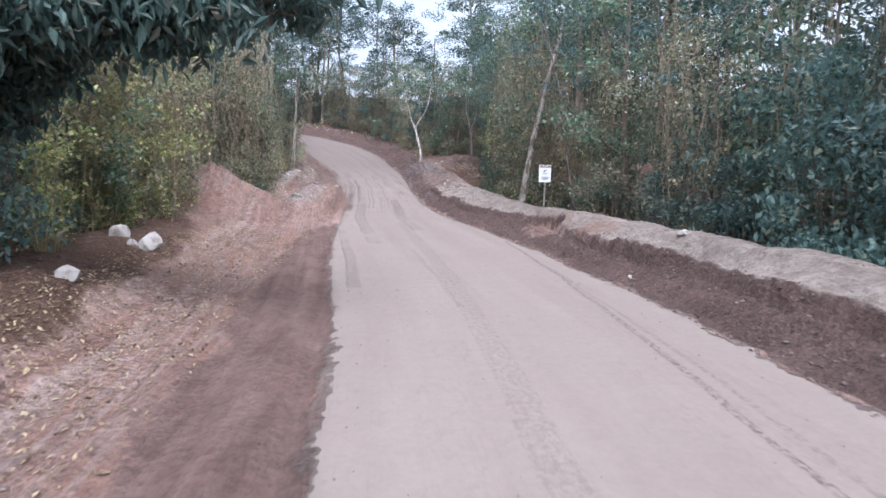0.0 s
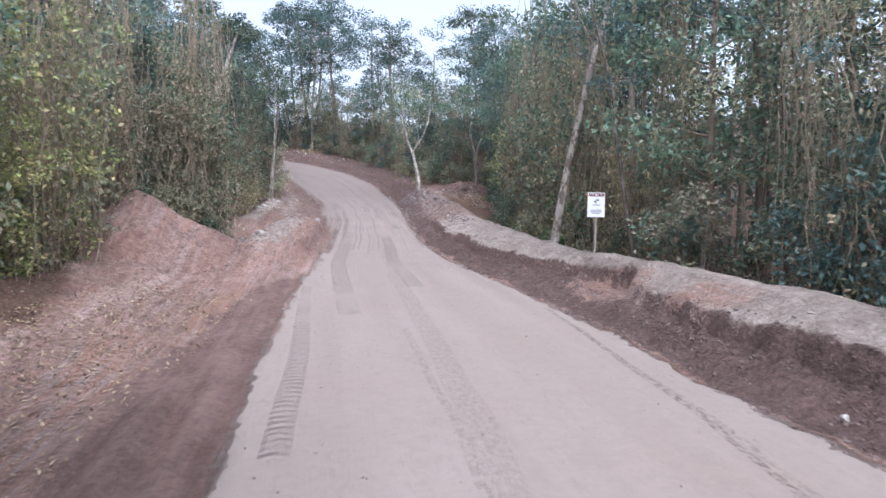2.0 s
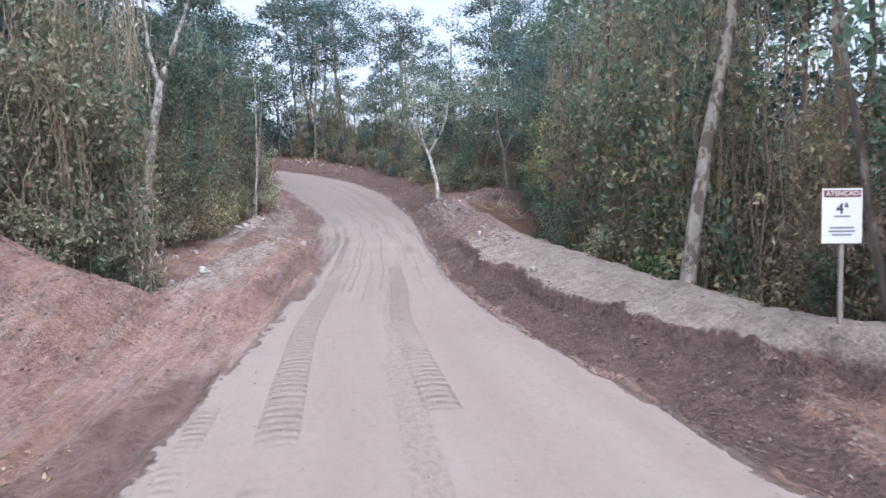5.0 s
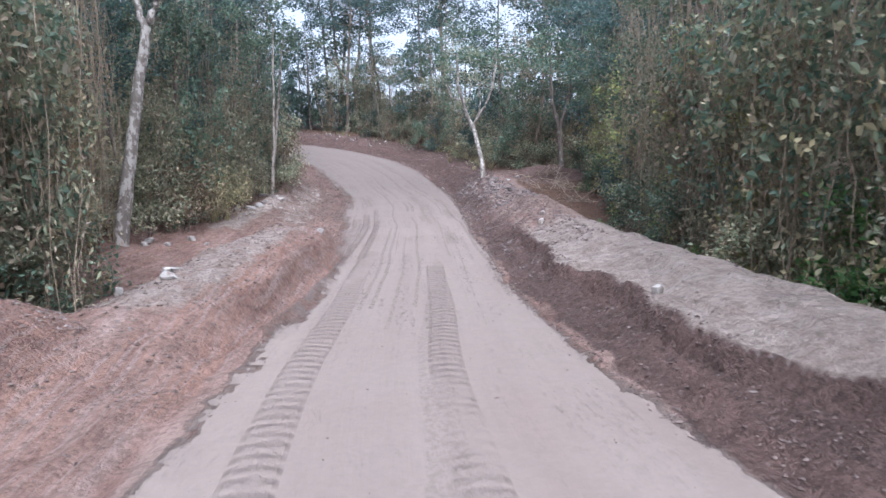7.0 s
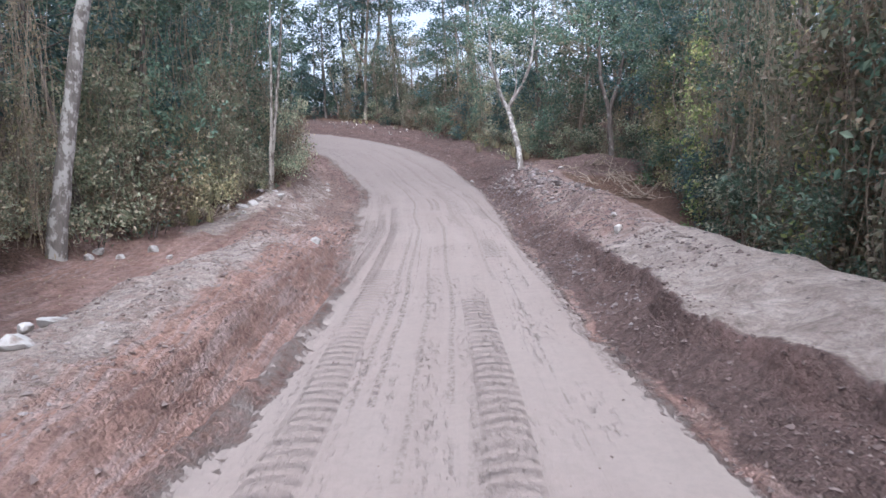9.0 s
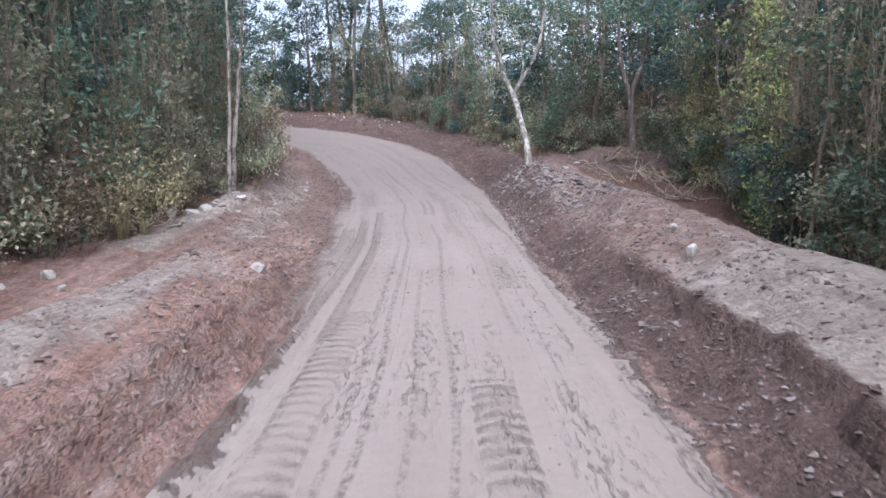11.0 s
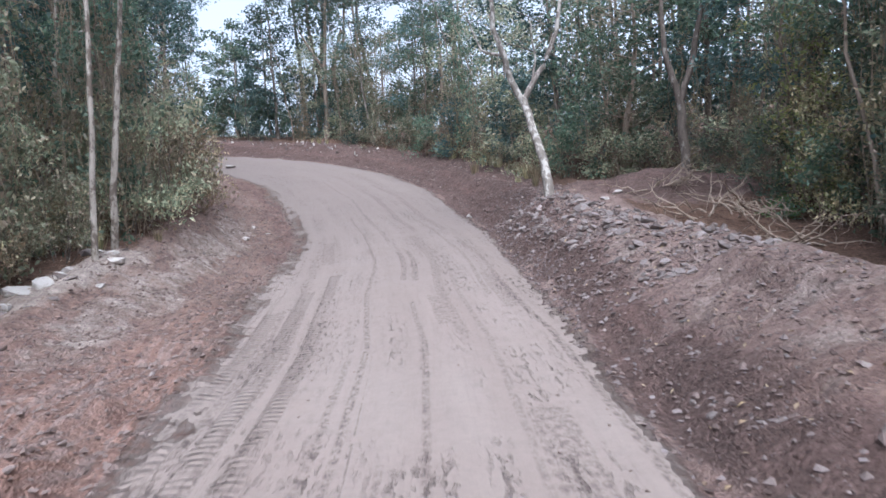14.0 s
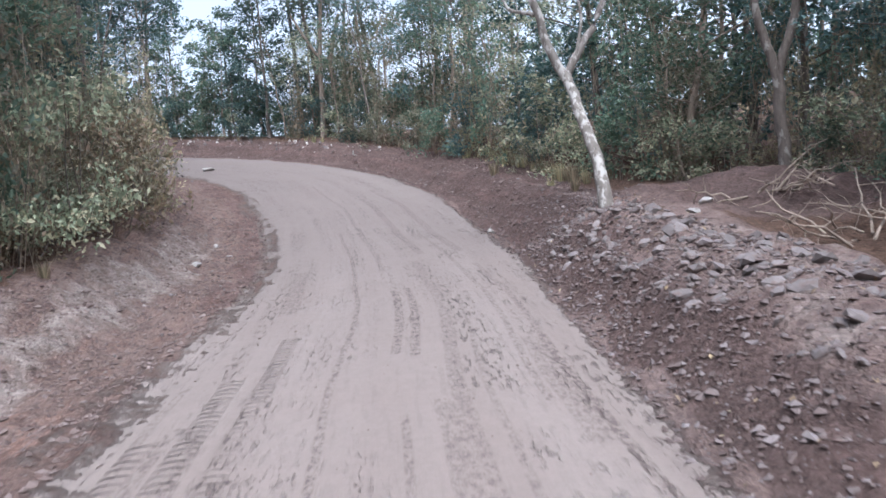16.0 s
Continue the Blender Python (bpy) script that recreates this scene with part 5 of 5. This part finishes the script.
t = bare_trunk("crooked_leaning_tree", [
    ([(-14.9, 106.5, 7.7), (-15.6, 106.7, 10), (-16.6, 106.9, 13), (-16.9, 107.0, 15.5), (-16.0, 107.1, 18.5)], (0.34, 0.28, 0.24, 0.20, 0.10)),
    ([(-16.8, 106.9, 14.5), (-18.6, 107.1, 17), (-19.6, 107.3, 19)], (0.14, 0.11, 0.06)),
], BARK_TAN, "crooked tree leaning across the outside of the bend")
crown_on(t, around((-17.0, 107.5, 19.0), 14, 2.4, 1.0), 150, 0.26, LEAF_MID, 1.1)

for line, rad, bark in ((((5.0, 50.2, 1.0), (4.7, 50.3, 4.0), (4.9, 50.6, 7.0), (5.4, 50.8, 10.5)), (0.34, 0.27, 0.22, 0.15), BARK_DARK),
                        (((5.6, 44.6, 0.8), (5.0, 44.8, 4.0), (4.5, 45.0, 8.0), (4.4, 45.2, 11.0)), (0.17, 0.14, 0.12, 0.07), BARK_DARK),
                        (((8.8, 30.2, 0.3), (9.4, 30.4, 4.5), (9.0, 30.6, 8.0), (9.8, 30.8, 11.5)), (0.26, 0.22, 0.18, 0.10), BARK_DARK),
                        (((5.9, 41.0, 0.7), (6.0, 41.0, 4.5), (6.1, 41.2, 9.5)), (0.10, 0.085, 0.05), BARK_PALE),
                        (((-16.0, 58.5, 1.5), (-15.8, 58.6, 5.0), (-15.4, 58.8, 10.0)), (0.16, 0.13, 0.08), BARK_DARK)):
    t = bare_trunk("forest_trunk_tree", [(line, rad)], bark, "forest tree with a bare leaning trunk among creepers")
    crown_on(t, around(np.array(line[-1]) + (0, 0, 0.3), 8, 1.4, 0.8), 130, 0.24, LEAF_MID)

# ---- stones ----


def stone_mesh(r, material, squash=0.65, cuts=2):
    bm = bmesh.new()
    bmesh.ops.create_icosphere(bm, subdivisions=cuts, radius=0.5)
    planes = [(Vector(r.normal(0, 1, 3)).normalized(), r.uniform(0.22, 0.40)) for _ in range(9)]
    for v in bm.verts:
        for n, h in planes:
            over = v.co.dot(n) - h
            if over > 0:
                v.co -= n * over * 0.9
        v.co += Vector(r.normal(0, 0.012, 3))
        v.co.z *= squash
    me = bpy.data.meshes.new("stone")
    bm.to_mesh(me)
    bm.free()
    me.materials.append(material)
    return me


R2 = np.random.default_rng(5)
WHITE = [stone_mesh(R2, WHITE_STONE, 0.7, 2) for _ in range(5)]
for x, y, w, flat in ((-7.0, 13.4, 0.5, 1), (-8.7, 19.4, 0.75, 1), (-7.9, 19.3, 0.8, 1), (-8.1, 18.8, 0.35, 1), (6.0, 18.0, 0.42, 0.5), (4.6, 17.6, 0.16, 1),
                      (-8.76, 43.0, 0.6, 0.6), (-9.14, 41.2, 0.32, 1), (-8.26, 41.6, 0.45, 0.7), (-8.6, 42.2, 0.3, 0.8), (-9.5, 44.6, 0.25, 0.9), (-14.8, 54.0, 0.45, 0.9), (-14.5, 53.0, 0.4, 0.9), (-13.9, 53.6, 0.35, 0.8),
                      (1.1, 38.6, 0.32, 0.8), (0.34, 54.5, 0.28, 0.9), (0.13, 52.1, 0.36, 1), (-7.63, 52.2, 0.32, 1), (-14.4, 62.6, 0.6, 0.8), (-0.73, 71.25, 0.4, 0.5),
                      (-0.12, 72.6, 0.5, 0.5), (-5.2, 78.5, 0.35, 0.8), (-13.3, 54.4, 0.45, 0.9), (-12.2, 53.2, 0.3, 0.9), (-21.5, 95.2, 1.0, 0.3), (-13.5, 75.5, 0.35, 0.7), (-14.6, 79.5, 0.3, 0.7), (-13.2, 77.2, 0.25, 0.7)):
    s = tagged(new("stone", WHITE[R2.integers(5)]), "rough whitish stone lying on the bare earth", "stone", "stones along the road")
    s.matrix_basis = Matrix.Translation((x, y, ground_z(x, y) + w * 0.16 * flat)) @ Matrix.Rotation(R2.uniform(0, 6.28), 4, "Z") @ Matrix.Diagonal((w, w * 0.85, w * flat * 1.2, 1))

# ---- sign ----


def warning_sign(x, y):
    gz = ground_z(x, y)
    lean = Matrix.Rotation(radians(1.5), 4, "Y")
    root = thing("warning_sign", Matrix.Translation((x, y, gz)) @ Matrix.Rotation(radians(-4), 4, "Z") @ lean, "white warning sign with red header on a wooden post", "sign")
    h = 2.30 - gz
    bm = bmesh.new()
    bmesh.ops.create_cube(bm, size=1)
    for v in bm.verts:
        v.co = Vector((v.co.x * 0.06 + 0.01, v.co.y * 0.05 + 0.032, (v.co.z + 0.5) * (h + 0.62) - 0.3))
    bmesh.ops.bevel(bm, geom=bm.edges, offset=0.008, segments=1, affect="EDGES")
    solid("post", bm, WOOD, root, "weathered wooden post")

    def plate(name, cx, cz, w, hh, dy, mat, thick=0.004, parent=root, label=""):
        b = bmesh.new()
        bmesh.ops.create_cube(b, size=1)
        for v in b.verts:
            v.co = Vector((v.co.x * w + cx, v.co.y * thick + dy, v.co.z * hh + cz))
        return solid(name, b, mat, parent, label)

    z0 = h
    board = plate("board", 0.0, z0 + 0.35, 0.49, 0.70, 0.0, SIGN_WHITE, 0.012, label="white sign board")
    plate("header", 0.0, z0 + 0.635, 0.45, 0.09, -0.009, SIGN_RED, 0.004, board, "red header band")

    def words(text, cx, cz, size, mat):
        cu = bpy.data.curves.new("lettering", "FONT")
        cu.body, cu.size, cu.align_x, cu.align_y, cu.extrude = text, size, "CENTER", "CENTER", 0.001
        cu.materials.append(mat)
        ob = new("lettering", cu)
        ob.parent = board
        ob.matrix_basis = Matrix.Translation((cx, -0.013, cz)) @ Matrix.Rotation(radians(90), 4, "X")

    words("ATENÇÃO", 0.0, z0 + 0.635, 0.085, SIGN_WHITE)
    words("4ª", 0.0, z0 + 0.44, 0.20, SIGN_INK)
    for w, dz in ((0.2, 0.345), (0.3, 0.20), (0.32, 0.155), (0.24, 0.11)):
        plate("text_bar", 0.0, z0 + dz, w, 0.024, -0.008, SIGN_GREY, 0.003, board)


warning_sign(4.15, 29.85)


# ---- overhanging tree at the start ----


def overhanging_tree():
    r = np.random.default_rng(77)
    base = np.array([-9.2, 12.8, ground_z(-9.2, 12.8) - 0.2])
    root = thing("overhanging_tree", Matrix.Translation(base), "dark broad-leaved tree with boughs hanging over the road", "tree")
    v, f = tube(wander((0, 0, 0), (0.8, 0.3, 8.5), 10, 0.08, r), np.linspace(0.30, 0.12, 10), 9)
    part("trunk", mesh_of("trunk", v, f, BARK_DARK, True), root)
    pts = []
    for end in ((7.7, 0.3, 5.35), (7.2, -0.3, 5.6), (6.4, 0.0, 5.7), (6.9, 0.6, 4.75), (5.6, -0.4, 4.7), (6.2, 1.6, 5.2), (4.6, 0.8, 4.4), (3.6, -0.2, 4.5), (2.4, 1.2, 4.2), (1.6, -1.4, 3.8), (0.8, -1.8, 4.6), (4.4, 2.2, 5.4), (1.0, 1.6, 3.0), (2.8, -1.2, 4.9), (5.2, 0.4, 5.4)):
        start = np.array([0.5, 0.2, 4.0 + r.uniform(0, 1.5)])
        line = wander(start, end, 7, 0.10, r)
        v, f = tube(line, np.linspace(0.09, 0.02, 7), 5)
        part("limb", mesh_of("limb", v, f, BARK_DARK, True), root)
        for q in line[2:]:
            pts.append(cloud(q + r.normal(0, 0.2, 3), (0.75, 0.75, 0.6), 125, r, 0.1))
    part("crown", mesh_of("crown", *leaves(np.concatenate(pts), 0.33, r, 0.9, 0.34, 0.4), LEAF_DARK), root)


overhanging_tree()

# ---- rubble, clods, twigs, litter ----
R3 = np.random.default_rng(41)
ROCKS = [stone_mesh(R3, GREY_STONE, 0.6, 1) for _ in range(6)]


def rubble(n, q0, q1, d0, d1, sizes, label, place):
    root = thing("rubble_bank", Matrix.Translation(place), label, "rubble")
    y = R3.uniform(q0, q1, n)
    mid = np.interp(y, LINE_Y, LINE_X)
    dd = R3.uniform(d0, d1, n)
    x = mid + dd
    z = land(x, y)[0]
    for a, b, c in zip(x, y, z):
        w = R3.uniform(*sizes) * R3.uniform(0.6, 1.2)
        o = part("rock", ROCKS[R3.integers(6)], root)
        o.matrix_basis = Matrix.Translation(Vector((a, b, c + 0.03 * w)) - Vector(place)) @ Euler((R3.normal(0, 0.4), R3.normal(0, 0.4), R3.uniform(0, 6.28))).to_matrix().to_4x4() @ Matrix.Diagonal((w, w * R3.uniform(0.6, 1), w * R3.uniform(0.45, 0.9), 1))


rubble(298, 60.5, 74.0, 3.5, 5.7, (0.14, 0.46), "bank of grey-brown broken rock beside the ditch", (-1.5, 67, ground_z(-1.5, 67)))
rubble(170, 49, 62, 2.6, 5.6, (0.05, 0.16), "scattered broken stones on the earth berm", (0.2, 56, ground_z(0.2, 56)))
rubble(24, 39.5, 52, -7.5, -4.6, (0.06, 0.14), "stones on the crest of the spoil berm", (-9.0, 45, ground_z(-9, 45)))
outcrop = thing("rock_outcrop", Matrix.Translation((-13.9, 63.8, ground_z(-13.9, 63.8))), "pale weathered rock outcrop at the foot of the saplings", "rock")
for _ in range(24):
    x, y, w = R3.normal(-13.5, 0.35), R3.uniform(61.0, 66.8), R3.uniform(0.25, 0.95)
    o = part("rock", (WHITE + ROCKS)[R3.integers(11)], outcrop)
    o.matrix_basis = Matrix.Translation(Vector((x, y, ground_z(x, y) - 0.06 * w)) - outcrop.matrix_basis.translation) @ Euler((R3.normal(0, 0.25), R3.normal(0, 0.25), R3.uniform(0, 6.28))).to_matrix().to_4x4() @ Matrix.Diagonal((w, w * 0.8, w * 0.6, 1))
rubble(70, 75, 92, 4.4, 7.5, (0.08, 0.26), "stones strewn over the bank outside the bend", (-4.0, 83, ground_z(-4.0, 83)))
rubble(70, 66, 82, -6.4, -3.9, (0.05, 0.16), "small stones on the trodden verge inside the bend", (-12.5, 74, ground_z(-12.5, 74)))
rubble(60, 78, 96, -11, -5.2, (0.12, 0.35), "stones scattered along the inside of the bend", (-17, 84, ground_z(-17, 84)))


def bend_rubble(n):
    root = thing("rubble_bank", Matrix.Translation((-18, 104, ground_z(-18, 104))), "pale broken rocks heaped along the outside of the bend", "rubble")
    base = Vector(root.matrix_basis.translation)

    def lay(m):
        return R3.uniform(97, 122, m), R3.normal(6.6, 0.7, m)

    for a in scatter(n, lay):
        w = R3.uniform(0.12, 0.42)
        o = part("rock", (PALE_ROCKS + ROCKS)[R3.integers(6)], root)
        o.matrix_basis = Matrix.Translation(Vector(a) + Vector((0, 0, 0.1 * w)) - base) @ Euler(R3.uniform(0, 6.28, 3)).to_matrix().to_4x4() @ Matrix.Diagonal((w, w * R3.uniform(0.6, 1), w * R3.uniform(0.4, 0.8), 1))


def scatter(n, lay):
    """Places on the ground: lay gives q and d."""
    q, d = lay(n)
    s = np.interp(q + S0, _s, _mx), np.interp(q + S0, _s, _my), np.interp(q + S0, _s, _tx), np.interp(q + S0, _s, _ty)
    x, y = s[0] + d * s[3], s[1] - d * s[2]
    return np.stack([x, y, land(x, y)[0]], -1)


def clods(name, label, places, low, high, material):
    v0 = np.array([(0.5, 0, 0), (-0.5, 0, 0), (0, 0.5, 0), (0, -0.5, 0), (0, 0, 0.5), (0, 0, -0.5)])
    f0 = np.array([(0, 2, 4), (2, 1, 4), (1, 3, 4), (3, 0, 4), (2, 0, 5), (1, 2, 5), (3, 1, 5), (0, 3, 5)])
    n = len(places)
    s = (low + (high - low) * R3.uniform(0, 1, n) ** 3)[:, None, None]
    v = (v0[None] + R3.normal(0, 0.14, (n, 6, 3))) * s * R3.uniform(0.6, 1.2, (n, 1, 3)) * np.array([1, 1, 0.6])
    a = R3.uniform(0, 6.28, n)
    ca, sa = np.cos(a)[:, None], np.sin(a)[:, None]
    v = np.stack([v[..., 0] * ca - v[..., 1] * sa, v[..., 0] * sa + v[..., 1] * ca, v[..., 2]], -1) + places[:, None] + np.array([0, 0, 1]) * s * 0.08
    f = f0[None] + (np.arange(n) * len(v0))[:, None, None]
    ob = new(name, mesh_of(name, v.reshape(-1, 3), f.reshape(-1, 3), material))
    tagged(ob, label, "earth clods", kind="stuff")


def ditch_right(n):
    q = R3.uniform(6, 95, n)
    e = edges(q)
    return q, e["right"] + (np.where(q < 52, e["toe"] + 0.75, e["crest"] + 0.6) - e["right"]) * R3.uniform(0, 1, n) ** 1.2


def verge_left(n):
    q = R3.uniform(5, 92, n)
    e = edges(q)
    return q, -(e["left"] + 0.6 + 1.7 * (q < 33) + (e["bank"] + 2.5 - e["left"]) * R3.uniform(0, 1, n) ** 0.8)


def on_road(n):
    q = R3.uniform(4, 95, n)
    e = edges(q)
    side = R3.uniform(0, 1, n) ** 0.6 * np.where(R3.uniform(0, 1, n) < 0.5, -1, 1)
    return q, np.where(side > 0, side * e["right"], side * e["left"])


PALE_ROCKS = [stone_mesh(R3, WHITE_STONE, 0.6, 1) for _ in range(3)]
bend_rubble(150)
clods("loose_clods", "crumbled brown earth clods along the ditch", scatter(7000, ditch_right), 0.02, 0.10, DARK_CLOD)
clods("ditch_gravel", "reddish and pale gravel along the ditch", scatter(5000, ditch_right), 0.015, 0.09, CLOD)
clods("loose_clods", "crumbled reddish earth clods along the bank", scatter(10000, verge_left), 0.02, 0.10, CLOD)


def berm_left(n):
    q = R3.uniform(36, 60, n)
    e = edges(q)
    return q, -(e["bank"] - 0.4 + 1.3 * R3.uniform(0, 1, n))


def spoil_crest(n):
    q = R3.uniform(38, 58, n)
    e = edges(q)
    return q, -(e["bank"] + 0.8 + 2.2 * R3.uniform(0, 1, n))


def berm_right(n):
    q = R3.uniform(8, 78, n)
    e = edges(q)
    return q, e["toe"] + (e["crest"] - e["toe"] + 1.0) * R3.uniform(0, 1, n)


def heap(n):
    a, l = R3.uniform(0, 6.28, n), R3.uniform(0, 1, n) ** 0.5 * 4.2
    return np.stack([-11.3 + np.cos(a) * l, 35.3 + np.sin(a) * l * 1.1], -1)


clods("berm_clods", "lumps of dry earth on the spoil berm", scatter(900, berm_left), 0.02, 0.12, CLOD)
clods("berm_clods", "pale dry lumps on the crest of the spoil berm", scatter(1500, spoil_crest), 0.02, 0.11, DRY_CLOD)
clods("berm_clods", "lumps of pale dry earth on the roadside berm", scatter(1200, berm_right), 0.02, 0.10, DRY_CLOD)


def rock_bank(n):
    q = R3.uniform(60.5, 76, n)
    e = edges(q)
    return q, e["toe"] - 0.4 + (e["crest"] - e["toe"] + 1.0) * R3.uniform(0, 1, n)


def bend_outside(n):
    q = R3.uniform(74, 118, n)
    e = edges(q)
    return q, e["right"] + 0.5 + (e["crest"] + 0.6 - e["right"]) * R3.uniform(0, 1, n)


clods("broken_rock", "grey broken rock slabs heaped on the bank", scatter(5200, rock_bank), 0.02, 0.15, CHIP)
clods("loose_clods", "crumbled brown earth and stones outside the bend", scatter(3800, bend_outside), 0.03, 0.22, CLOD)
hp = heap(1500)
clods("heap_clods", "crumbs of reddish earth on the dumped heap", np.column_stack([hp, land(hp[:, 0], hp[:, 1])[0]]), 0.03, 0.14, CLOD)


def ditch_late(n):
    q = R3.uniform(46, 80, n)
    e = edges(q)
    return q, e["right"] - 0.1 + (e["crest"] + 0.3 - e["right"]) * R3.uniform(0, 1, n)


def verge_late(n):
    q = R3.uniform(54, 88, n)
    e = edges(q)
    return q, -(e["left"] + 0.2 + 3.6 * R3.uniform(0, 1, n) ** 1.2)


clods("ditch_gravel", "grey and brown stones in the ditch", scatter(5500, ditch_late), 0.02, 0.13, CHIP)
clods("verge_stones", "small stones and clods on the churned verge", scatter(9000, verge_late), 0.02, 0.14, CLOD)
clods("loose_gravel", "small pebbles and crumbs on the dusty road", scatter(1800, on_road), 0.012, 0.05, CLOD)


def litter():
    def lay(n):
        q = R3.uniform(4, 30, n)
        e = edges(q)
        return q, -(e["bank"] - 1.2 + 3.6 * R3.uniform(0, 1, n) ** 0.7)

    def lay2(n):
        q = R3.uniform(38, 75, n)
        e = edges(q)
        return q, -(e["bank"] + 2.5 + 6.0 * R3.uniform(0, 1, n))

    def lay3(n):
        q = R3.uniform(55, 76, n)
        e = edges(q)
        return q, e["toe"] - 0.5 + 3.0 * R3.uniform(0, 1, n)

    p = np.concatenate([scatter(5200, lay), scatter(1500, lay2), scatter(260, lay3)])
    p[:, 2] += 0.02
    v, f = leaves(p, 0.085, R3, 0.0, 0.5, 0.9)
    tagged(new("leaf_litter", mesh_of("leaf_litter", v, f, LITTER)), "fallen yellow and brown leaves on the bank", "leaf litter", kind="stuff")


litter()


def dead_branches(x, y, n, size, label):
    base = Vector((x, y, ground_z(x, y)))
    root = thing("brush_pile", Matrix.Translation(base), label, "branches")
    for i in range(n):
        a = R3.uniform(0, 6.28)
        l = size * R3.uniform(0.6, 1.3)
        s = np.array([R3.normal(0, 0.5), R3.normal(0, 0.5), R3.uniform(0, 0.25)])
        e = s + np.array([math.cos(a) * l, math.sin(a) * l, R3.uniform(-0.1, 0.75) * l])
        pile = Pile()
        line = wander(s, e, 7, 0.07, R3)
        pile.add(*tube(line, np.linspace(0.03, 0.008, 7), 5))
        for k in (2, 3, 4, 5):
            tip = line[k] + R3.normal(0, 0.35, 3) * l * 0.5
            pile.add(*tube(wander(line[k], tip, 4, 0.04, R3), np.linspace(0.013, 0.004, 4), 4))
        part("branch", pile.mesh("branch", BARK_TAN), root)


dead_branches(2.2, 69.3, 16, 1.7, "heap of dead pale branches at the forest edge")
dead_branches(1.4, 72.6, 14, 1.3, "dead twigs strewn over the low mound")
dead_branches(3.4, 66.5, 12, 1.6, "heap of dead pale branches at the forest edge")
dead_branches(-14.2, 60.2, 10, 1.2, "dead twigs hanging from the bank")


def grass_clump():
    root = thing("dry_grass", Matrix(), "", "grass")
    n = 70
    a, h = R3.uniform(0, 6.28, n), R3.uniform(0.5, 1.2, n)
    foot = np.stack([np.cos(a), np.sin(a), np.zeros(n)], -1) * R3.uniform(0, 0.25, n)[:, None]
    out = np.stack([np.cos(a), np.sin(a), np.zeros(n)], -1)
    w = np.stack([-np.sin(a), np.cos(a), np.zeros(n)], -1) * 0.02
    mid = foot + out * 0.12 + np.array([0, 0, 0.6]) * h[:, None]
    tip = foot + out * R3.uniform(0.2, 0.55, n)[:, None] + np.array([0, 0, 0.95]) * h[:, None]
    v = np.stack([foot - w, foot + w, mid + w * 0.8, mid - w * 0.8, tip], 1).reshape(-1, 3)
    k = np.arange(n)[:, None] * 5
    f = np.concatenate([k + [0, 1, 2], k + [0, 2, 3], k + [3, 2, 4]], 1).reshape(-1, 3)
    part("blades", mesh_of("blades", v, f, LEAF_BRUSH), root)
    return root


g = grass_clump()
for x, y, n in ((-2.0, 82.5, 12), (-4.2, 88.0, 5), (-15.6, 106.0, 6), (-16.2, 60.5, 5), (-15.9, 68.5, 4), (-14.9, 67.6, 5), (-15.2, 58.6, 6), (-9.7, 15.6, 5)):
    for _ in range(n):
        put(g, x + R3.normal(0, 0.6), y + R3.normal(0, 1.2), R3.uniform(0, 6), R3.uniform(0.4, 0.8), 1.0, "tuft of dry straw-coloured grass")


def bend_tufts(m):
    q = R3.uniform(76, 116, m)
    e = edges(q)
    return q, e["crest"] + 0.6 + 1.0 * R3.uniform(0, 1, m)


for x, y, z in scatter(14, bend_tufts):
    put(g, x, y, R3.uniform(0, 6), R3.uniform(0.3, 0.6), 1.0, "tuft of dry straw-coloured grass")
for c in list(g.children):
    bpy.data.objects.remove(c)
bpy.data.objects.remove(g)
